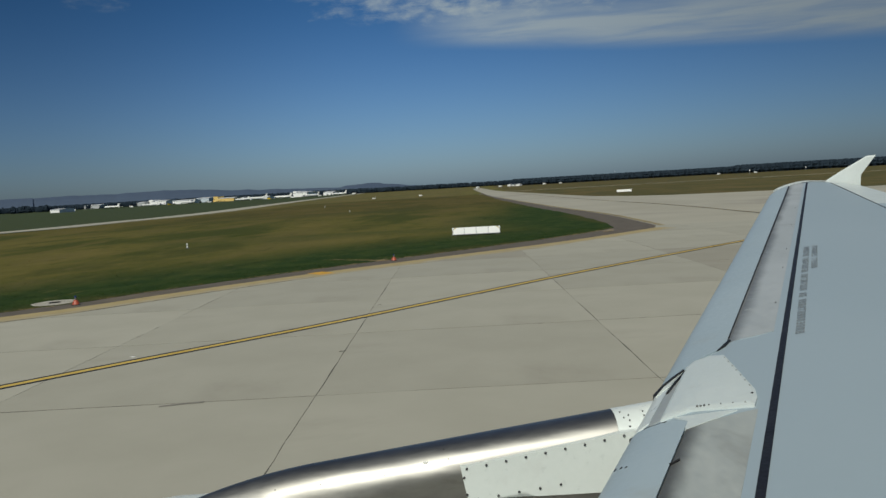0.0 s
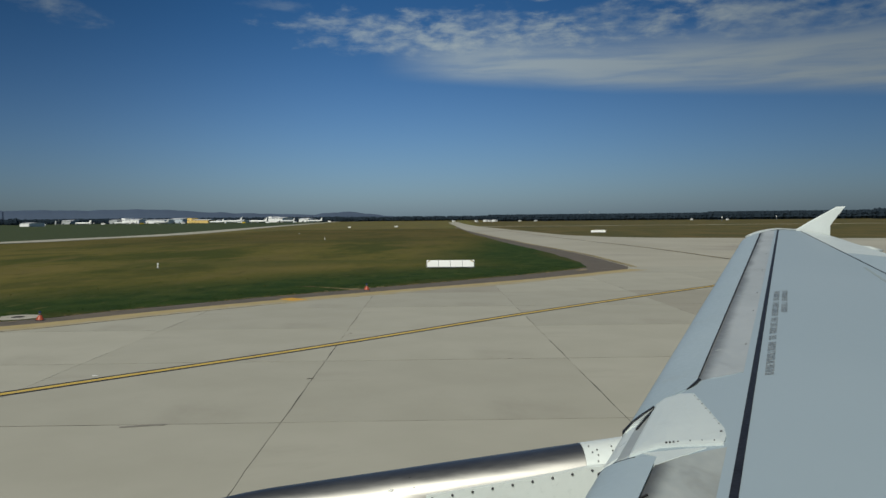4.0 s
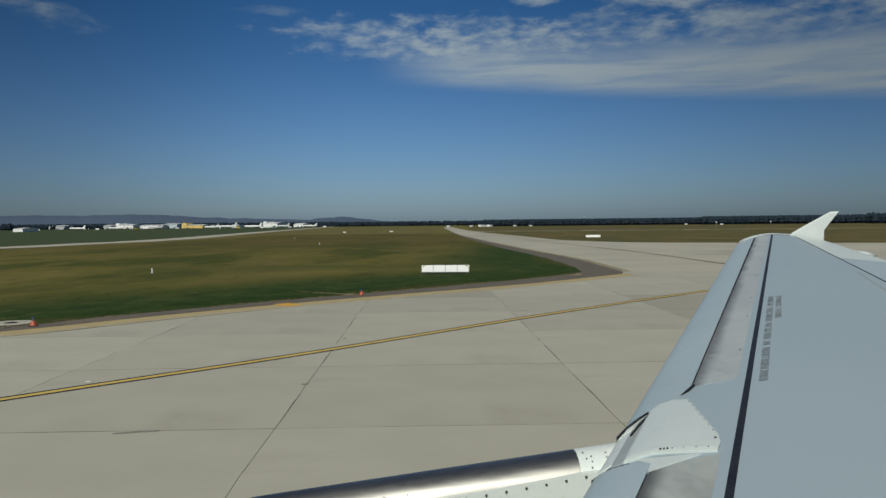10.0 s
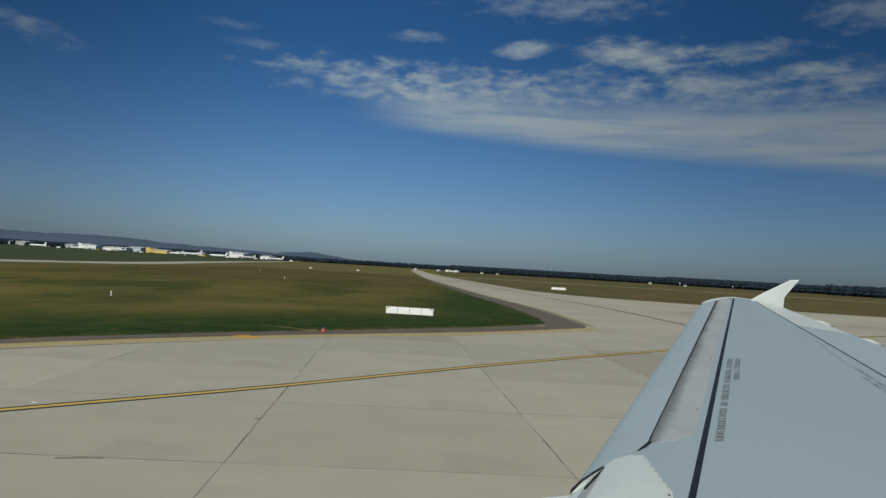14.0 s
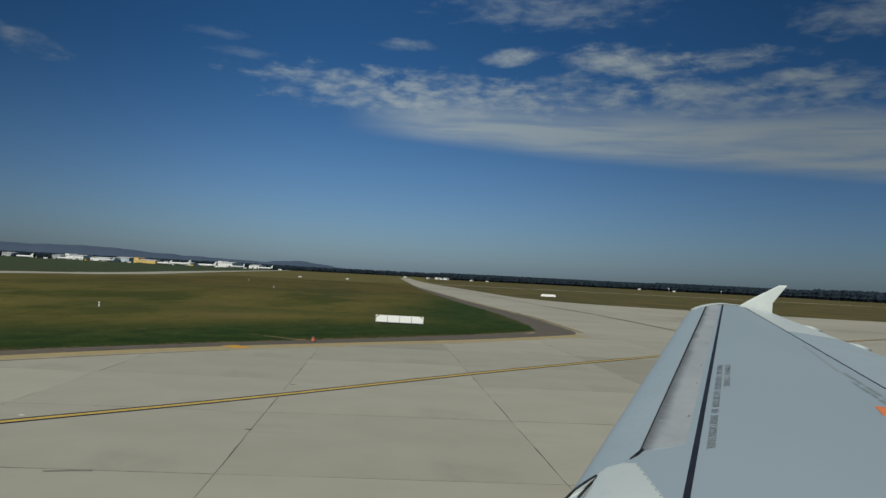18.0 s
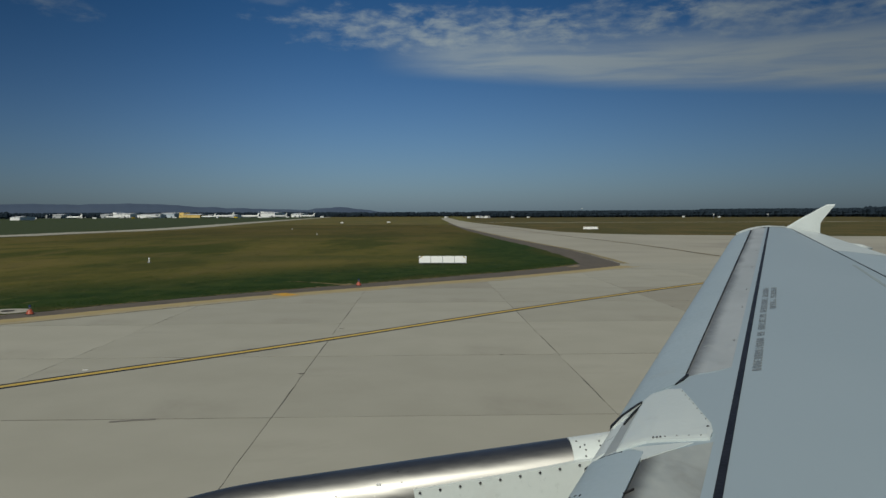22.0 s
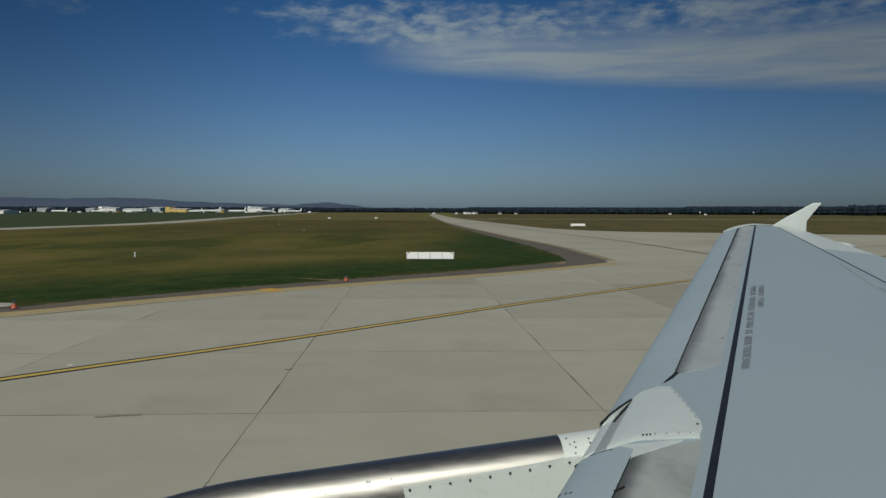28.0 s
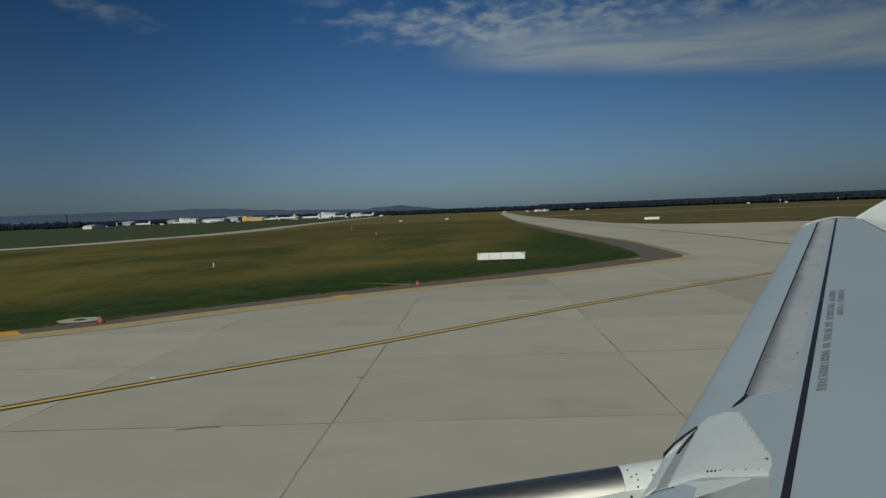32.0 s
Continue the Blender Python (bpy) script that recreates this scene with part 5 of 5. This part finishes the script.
def bars(u0, u1, front, height, step, seed, gaps=()):
    """Stencilled lines too small to read, as little bars."""
    rnd = random.Random(seed)
    bm = bmesh.new()
    n = int((u1 - u0) / step)
    for i in range(n):
        if i in gaps:
            continue
        u, w = u0 + i * step, step * 0.64
        left, right, foot, head, waist = (0, 0.28, 0, 1), (0.72, 1, 0, 1), (0.28, 0.72, 0, 0.20), (0.28, 0.72, 0.80, 1), (0.28, 0.72, 0.40, 0.60)
        cells = ((left, right, foot, head), (left, right, foot, head, waist), (left, (0.28, 1, 0, 0.2), (0.28, 1, 0.8, 1), waist), (left, right, waist),
                 (left, right, head), ((0.36, 0.64, 0, 0.8), (0, 1, 0.8, 1)))[rnd.randrange(6)]
        for a, b, c, d in cells:
            q = [(front(x) + height * t, x) for x, t in ((u + a * w, c), (u + b * w, c), (u + b * w, d), (u + a * w, d))]
            bm.faces.new([bm.verts.new((v, x, top(x, v) + 0.0035)) for v, x in q])
    return bm

def ahead_of_hinge(d):
    return lambda u: hinge(u) - d

part("stencil_line", bars(4.27, 7.22, aft_of_lead(0.717), 0.052, 0.064, 1, (13, 16, 26, 37)), M_INK, wing, "grey stencilled line, too small to read")["kind"] = "stuff"
part("stencil_line", bars(6.12, 7.22, aft_of_lead(0.792), 0.050, 0.064, 2, (7,)), M_INK, wing, "short grey stencilled line")["kind"] = "stuff"
M_FAINT = surface("faded_lettering", (0.300, 0.352, 0.370), (0.325, 0.380, 0.398), 15.0, 0.6)
for d, u0, u1 in ((0.21, 5.4, 7.2), (0.28, 5.3, 6.7)):
    part("stencil_line", bars(u0, u1, ahead_of_hinge(d), 0.045, 0.064, 5, (9, 17)), M_FAINT, wing, "faint grey stencilled line by the hinge")["kind"] = "stuff"
part("dirt_streak", skin(7.2, 9.1, lambda u: hinge(u) - 0.24 + 0.05 * (u - 7.2), lambda u: hinge(u) - 0.20 + 0.05 * (u - 7.2), 20, 1, 0.0015, 0.001), M_FAINT, wing, "thin dirt streak along the hinge")
part("orange_mark", skin(5.24, 5.56, aft_of_lead(1.96), aft_of_lead(2.30), 4, 4, 0.003, 0.002), M_SPOT, wing, "small bright orange painted mark")

# black slit and notch at the slat's inboard end
def blade(points, lift):
    bm = bmesh.new()
    upper = [bm.verts.new((v, u, top(u, v) + lift)) for u, v in points]
    lower = [bm.verts.new((v, u, top(u, v) + lift - 0.03)) for u, v in points]
    bm.faces.new(upper)
    for i in range(len(points)):
        j = (i + 1) % len(points)
        bm.faces.new((upper[i], upper[j], lower[j], lower[i]))
    bmesh.ops.triangulate(bm, faces=[f for f in bm.faces if len(f.verts) > 4])
    return bm

part("slat_gap", blade([(4.285, lead(4.285) + 0.283), (4.45, lead(4.45) + 0.330), (4.42, lead(4.42) + 0.345), (4.345, lead(4.345) + 0.325)], 0.009), M_CORE, wing, "dark notch at the slat end")
OUTER = [(3.985, -0.012), (4.020, 0.03), (4.055, 0.075), (4.105, 0.128)]
INNER = [(4.085, 0.136), (4.026, 0.090), (3.984, 0.048), (3.948, -0.002)]
part("slat_gap", blade([(u, lead(u) + d) for u, d in OUTER + INNER], 0.020), M_CORE, wing, "dark open slat end beside the pylon")
part("slat_end", blade([(u, lead(u) + d) for u, d in INNER[::-1] + [(4.03, 0.116), (3.95, 0.088), (3.90, 0.02)]], 0.012), M_WHITE, wing, "white rib inside the open slat end")
part("slat_gap", blade([(4.10, lead(4.10) + 0.140), (3.95, lead(3.95) + 0.106), (3.82, lead(3.82) + 0.090), (3.82, lead(3.82) + 0.100), (3.95, lead(3.95) + 0.120), (4.09, lead(4.09) + 0.150)], 0.0135), M_CORE, wing, "dark edge of the pylon fairing")
part("pylon_lip", skin(3.475, 3.955, aft_of_lead(0.0), aft_of_lead(0.078), 16, 8, 0.003, 0.01, True), M_WHITE, wing, "white lip where the pylon meets the wing", True)
# grey strip paints the shading where the fairing rolls down
part("soiled_edge", skin(3.43, 3.99, aft_of_lead(0.079), aft_of_lead(0.145), 16, 5, 0.003, 0.01), M_EDGE, wing, "front edge of the pylon fairing with shading painted grey", True)
part("slat_seam", blade([(3.470, lead(3.470) - 0.01), (3.420, lead(3.420) + 0.075), (3.375, lead(3.375) + 0.175), (3.369, lead(3.369) + 0.172), (3.413, lead(3.413) + 0.07), (3.462, lead(3.462) - 0.012)], 0.0065), M_CORE, wing, "dark seam at the inboard slat end")
part("seal_strip", blade([(3.40, lead(3.40) + 0.20), (3.28, lead(3.28) + 0.45), (3.255, lead(3.255) + 0.50), (3.225, lead(3.225) + 0.42), (3.20, lead(3.20) + 0.33), (3.19, lead(3.19) + 0.288), (3.30, lead(3.30) + 0.275)], 0.003), M_FAIR, wing, "pale worn sealing strip below the fairing")
for u, d, w, t in ((7.28, 0.555, 0.05, 0.010), (6.35, 0.560, 0.035, 0.008), (5.14, 0.566, 0.030, 0.010), (8.9, 0.55, 0.06, 0.008), (10.6, 0.55, 0.06, 0.008)):
    part("rub_mark", blade([(u - w, lead(u - w) + d), (u, lead(u) + d - t), (u + w, lead(u + w) + d), (u, lead(u) + d + t * 0.6)], 0.0015), M_SOOTSHADE, wing, "small dark rub mark on the soiled panel")
for u, paint, words in ((7.30, M_SLAT, "pale seam across the soiled panel"), (5.12, M_EDGE, "faint dark seam across the soiled panel")):
    part("panel_seam", blade([(u, lead(u) + 0.36), (u + 0.02, lead(u + 0.02) + 0.575), (u + 0.034, lead(u + 0.034) + 0.575), (u + 0.012, lead(u + 0.012) + 0.36)], 0.0012), paint, wing, words)
part("panel_seam", blade([(4.418, lead(4.418) + 0.40), (4.40, lead(4.40) + 0.50), (4.43, lead(4.43) + 0.585), (4.420, lead(4.420) + 0.585), (4.390, lead(4.390) + 0.50), (4.410, lead(4.410) + 0.40)], 0.0012), M_SLAT, wing, "pale jagged seam at the panel's end")
part("clip", rod((0.829, 2.858, top(2.858, 0.829) + 0.004), (0.872, 2.878, top(2.878, 0.872) + 0.004), 0.005, n=6), M_CORE, wing, "small dark clip behind the inboard slat")
for v, u, w in ((0.674, 3.076, 0.011), (0.690, 3.042, 0.008), (0.703, 3.014, 0.006)):
    part("paint_chip", blade([(u - w, v - 0.004), (u, v - 0.006), (u + w, v + 0.003), (u, v + 0.006)], 0.0075), M_CORE, wing, "small dark paint chip on the slat")

# ---- engine pylon, nacelle and the fairing on the wing ----
PY = 4.0

def pylon_top(v):
    return EYE - 1.240 + 0.121 * v - 0.173 * max(0.0, -0.65 - v) ** 2

def pylon_side(v):
    """Half width and depth of the rounded ridge, and how square its shoulders are: rounder to the front."""
    s = min(1.0, max(0.0, (v + 1.3) / 1.5))
    w = 0.162 * min(1.0, 0.66 + 0.75 * max(0.0, v + 1.36))
    return w, 0.23 - 0.07 * s, 2.0 + 0.15 * s

def ridge_point(v, a, grow=0.0):
    """A place on the ridge's skin, a degrees round from the near side."""
    w, h, n = pylon_side(v)
    c, q = math.cos(radians(a)), math.sin(radians(a))
    return Vector((v, PY - (w + grow) * math.copysign(abs(c) ** (2 / n), c), pylon_top(v) - h + (h + grow) * q ** (2 / n)))

def pylon(v0, v1, n, grow=0.0, low=-0.42):
    """A length of the pylon's rounded ridge between two stations."""
    bm = bmesh.new()
    rows = []
    for i in range(n + 1):
        v = v0 + (v1 - v0) * i / n
        w, z = pylon_side(v)[0] + grow, pylon_top(v)
        row = [bm.verts.new((v, PY - w - 0.004, z + low)), bm.verts.new((v, PY - w - 0.002, z + low * 0.7))]
        row += [bm.verts.new(ridge_point(v, a, grow)) for a in range(0, 181, 5)]
        row += [bm.verts.new((v, PY + w + 0.004, z + low))]
        rows.append(row)
    for p, q in zip(rows, rows[1:]):
        for j in range(len(p) - 1):
            bm.faces.new((p[j], p[j + 1], q[j + 1], q[j]))
    for row in (rows[0], rows[-1]):                     # end walls with corners of their own, so that the skin shades evenly
        bm.faces.new([bm.verts.new(p.co) for p in row])
    return bm

engine = part("engine", turned(((0.60, -3.15), (0.70, -3.24), (0.78, -3.15), (0.85, -2.8), (0.935, -2.4), (1.02, -1.86), (1.06, -1.5), (1.06, -1.2), (0.99, -0.4), (0.86, 0.35), (0.70, 0.85),
                                (0.52, 0.9)), 48, pose(0, PY + 0.05, EYE - 2.585, 0, 90, 0) @ pose(0, 0, 0)), M_WHITE, plane, "white engine nacelle under the wing", True)
part("nozzle", turned(((0.50, 0.85), (0.48, 1.3), (0.40, 1.75), (0.30, 1.75)), 32, pose(0, PY + 0.05, EYE - 2.585, 0, 90, 0)), M_METAL, engine, "bare metal exhaust nozzle", True)
part("inlet_lip", turned(((0.70, -3.28), (0.76, -3.24), (0.795, -3.12), (0.70, -3.10)), 48, pose(0, PY + 0.05, EYE - 2.585, 0, 90, 0)), M_METAL, engine, "polished inlet lip", True)
part("pylon_cowl", pylon(-1.345, 0.870, 60), M_METAL, engine, "bare brushed metal pylon cowl", True)
part("pylon_rear", pylon(0.871, 1.40, 12, 0.001), M_WHITE, engine, "white riveted rear pylon cover", True)

def side_y(v):
    return PY - pylon_side(v)[0] - 0.004

def side_panel(points):
    bm = bmesh.new()
    outer = [bm.verts.new((v, side_y(v) - 0.008, EYE + z)) for v, z in points]
    inner = [bm.verts.new((v, side_y(v) + 0.03, EYE + z)) for v, z in points]
    bm.faces.new(outer)
    for i in range(len(points)):
        j = (i + 1) % len(points)
        bm.faces.new((outer[i], outer[j], inner[j], inner[i]))
    bmesh.ops.triangulate(bm, faces=[f for f in bm.faces if len(f.verts) > 4])
    return bm

PANEL_TOP = ((0.076, -1.322), (0.445, -1.269), (0.735, -1.225), (0.880, -1.200), (1.12, -1.177))
panel = part("pylon_panel", side_panel([*PANEL_TOP, (1.14, -1.494), (0.690, -1.494), (0.450, -1.492), (0.432, -1.490), (0.393, -1.468), (0.256, -1.489), (0.109, -1.511)]),
             M_WHITE, engine, "white bolted panel on the pylon side")
bolt = bmesh.new()
bmesh.ops.create_icosphere(bolt, subdivisions=1, radius=0.0072)
first = part("bolt", bolt, M_BOLT, panel)

def panel_edge(v):
    return EYE + float(np.interp(v, [p[0] for p in PANEL_TOP], [p[1] for p in PANEL_TOP]))

BOLTS = [(0.107 + 0.0977 * i, side_y(0.1) - 0.010, panel_edge(0.107 + 0.0977 * i) - 0.016) for i in range(9)]
BOLTS += [(0.153 + 0.1033 * i, side_y(0.1) - 0.010, EYE - 1.489 + 0.118 * (0.1033 * i)) for i in range(5)]
BOLTS += [(0.092, side_y(0.1) - 0.010, EYE - 1.376), (0.103, side_y(0.1) - 0.010, EYE - 1.463)]

def studs(holder, mesh, places):
    for p in places:
        o = new("bolt", mesh)
        o.parent = holder
        o.location = p

first.location = BOLTS[0]
studs(panel, first.data, BOLTS[1:])
tiny = bmesh.new()
bmesh.ops.create_icosphere(tiny, subdivisions=1, radius=0.0036)
rivet_mesh = bpy.data.meshes.new("rivet")
tiny.to_mesh(rivet_mesh)
tiny.free()
rivet_mesh.materials.append(M_BOLT)
cover = [o for o in engine.children if o.name.startswith("pylon_rear")][0]
REAR = ((0.90, 75), (0.91, 58), (0.935, 62), (0.935, 50), (0.93, 38), (0.93, 22), (1.01, 66), (1.01, 55), (1.10, 70), (1.09, 58), (1.05, 30), (1.06, 26), (1.065, 32), (1.055, 22))
for v, a in REAR:
    o = new("rivet", rivet_mesh)
    o.parent = cover
    o.location = ridge_point(v, a, 0.004)
    o.scale = (1.3, 1.3, 1.3)
for i in range(9):
    v = 0.09 + 0.09 * i
    o = new("rivet", rivet_mesh)
    o.parent = engine
    o.location = ridge_point(v, 24, 0.001)
for v, a in ((-1.22, 60), (-1.19, 52), (-1.16, 64), (-1.1, 55), (-0.85, 48), (-0.62, 40), (0.0, 62), (0.02, 40), (-0.3, 34)):
    o = new("rivet", rivet_mesh)
    o.parent = engine
    o.location = ridge_point(v, a, 0.0)
part("latch", box(-0.012, 0.012, -0.006, 0.004, -0.006, 0.006, 0.002), M_SIGN, engine, "small pale latch on the cowl").matrix_basis = Matrix.Translation(ridge_point(-0.094, 42, 0.002))
vent = turned(((0.115, 0), (0.11, 0.012), (0.05, 0.014)), 20, pose(-1.52, 3.87, EYE - 1.600, 10, -5, 0) @ Matrix.Diagonal((1.15, 0.42, 1, 1)))
part("vent", vent, M_CORE, engine, "dark oval vent on the white nacelle")
part("round_plug", turned(((0.036, 0), (0.034, 0.004), (0.012, 0.005)), 20, pose(-0.2015, side_y(-0.2015) - 0.002, EYE - 1.507, 90, 0, 0)), M_STEEL, engine, "round plug in the cowl side")
# raised fairing where the pylon meets the wing
FAIR = [(3.41, 0.955), (3.60, 1.045), (3.838, 1.160), (4.00, 1.235), (4.148, 1.308), (4.215, 1.375), (4.205, 1.455), (4.135, 1.505), (3.79, 1.447), (3.44, 1.388), (3.33, 1.352),
        (3.249, 1.308), (3.30, 1.215), (3.40, 1.085)]

def fairing(points, lift, drop):
    bm = bmesh.new()
    n = len(points)
    cu, cv = sum(p[0] for p in points) / n, sum(p[1] for p in points) / n
    rim = [bm.verts.new((v, u, top(u, v) + lift * 0.75)) for u, v in points]
    low = [bm.verts.new((v, u, top(u, v) - drop)) for u, v in points]
    rings = [rim]
    for s in (0.92, 0.6, 0.3):
        rings.append([bm.verts.new((cv + (v - cv) * s, cu + (u - cu) * s, top(cu + (u - cu) * s, cv + (v - cv) * s) + lift * (1.0 + 0.25 * (1 - s)))) for u, v in points])
    for a, b in zip([low] + rings, rings):
        for i in range(n):
            j = (i + 1) % n
            bm.faces.new((a[i], a[j], b[j], b[i]))
    bm.faces.new(rings[-1])
    return bm

fair = part("pylon_fairing", fairing(FAIR, 0.016, 0.02), M_FAIR, wing, "white bolted fairing over the pylon")
for (u0, v0), (u1, v1), n in ((FAIR[7], FAIR[9], 7), (FAIR[11], FAIR[13], 5)):
    for i in range(n):
        f = (i + 0.5) / n
        u, v = u0 + (u1 - u0) * f, v0 + (v1 - v0) * f
        u, v = u + (3.70 - u) * 0.06, v + (1.26 - v) * 0.06
        o = new("rivet", rivet_mesh)
        o.parent = fair
        o.location = (v, u, top(u, v) + 0.0155)

for u, v, r in ((3.385, 1.352, 1.9), (3.40, 1.115, 1.6), (3.392, 1.128, 1.5), (3.384, 1.141, 1.5)):
    o = new("rivet", rivet_mesh)
    o.parent = fair
    o.location = (v, u, top(u, v) + 0.016)
    o.scale = (r, r, r)

# plain body that closes the view behind the seat, and the legs it stands on
body = bmesh.new()
N, R, CY, CZ = 64, 1.98, -1.70, EYE - 0.42
stations = [-17.0, -16.0, -14.0, -11, -8, -5, -3, -2, -1, -0.45, 0.45, 1, 2, 3, 5, 8, 11, 14, 17]
scale = [0.3, 0.62, 0.92] + [1.0] * 13 + [0.92, 0.75, 0.5]
rows = []
for v, s in zip(stations, scale):
    rows.append([body.verts.new((v, CY + R * s * math.cos(2 * math.pi * i / N), CZ + R * s * math.sin(2 * math.pi * i / N))) for i in range(N)])
for n, (p, q) in enumerate(zip(rows, rows[1:])):
    for i in range(N):
        mid = (i + 0.5) * 360 / N
        if stations[n] == -0.45 and (mid < 24 or mid > 356):
            continue                                   # the open window
        body.faces.new((p[i], p[(i + 1) % N], q[(i + 1) % N], q[i]))
body.faces.new(rows[0])
body.faces.new(rows[-1])
part("fuselage", body, M_WHITE, plane, "white fuselage", True)

def gear(v, y, r, z_top):
    leg = part("landing_gear", rod((v, y, r), (v, y, z_top), 0.11, 0.13, 14), M_STEEL, plane, "grey landing gear leg")
    for s in (-1, 1):
        w = part("wheel", turned(((r * 0.55, -0.17), (r * 0.92, -0.15), (r, -0.06), (r, 0.06), (r * 0.92, 0.15), (r * 0.55, 0.17)), 28, pose(v, y + s * 0.36, r, 90, 0, 0)), M_RUBBER, leg)
    part("axle", rod((v, y - 0.36, r), (v, y + 0.36, r), 0.07), M_STEEL, leg)

gear(4.1, 2.05, 0.58, top(2.05, 4.1) - 0.1)
gear(4.1, -5.45, 0.58, EYE - 1.5)
gear(-8.6, -1.70, 0.38, CZ - 1.8)

# ---- concrete slabs, laid in rows ----
floor_slabs = thing("apron_slabs", "pale worn concrete apron slabs with dark joints", "pavement", pose(-3.75, 24.3, 0, 0, 0, 1.3), kind="structure")
SIZE, GAP, CROSS = 7.4, 0.008, 0.022
shapes = []
for s in range(5):
    bm = bmesh.new()
    h, g = SIZE / 2 - GAP, SIZE / 2 - CROSS
    rnd = random.Random(40 + s)
    ring = []
    for (x0, y0), (x1, y1) in zip(((-h, -g), (h, -g), (h, g), (-h, g)), ((h, -g), (h, g), (-h, g), (-h, -g))):
        for i in range(9):
            t = i / 9
            wob = 0.0 if i == 0 else rnd.gauss(0, 0.008)
            ring.append((x0 + (x1 - x0) * t + (wob if x0 == x1 else 0), y0 + (y1 - y0) * t + (wob if y0 == y1 else 0)))
    sheet_of(ring, -0.04, 0.0, bm)
    me = bpy.data.meshes.new("slab")
    bmesh.ops.recalc_face_normals(bm, faces=bm.faces)
    bm.to_mesh(me)
    bm.free()
    me.materials.append(M_SLABDARK if s == 4 else M_SLAB)
    shapes.append(me)
rnd = random.Random(5)
for j in range(-6, 6):
    for i in range(-8, 8):
        pick = rnd.randrange(4)
        o = new("slab", shapes[4 if (i in (2, 3) and j in (1, 2)) or (i in (-1, 0) and j == 3) else pick])
        o.parent = floor_slabs
        o.location = ((i + 0.5) * SIZE, (j + 0.5) * SIZE, -0.004 * rnd.random())
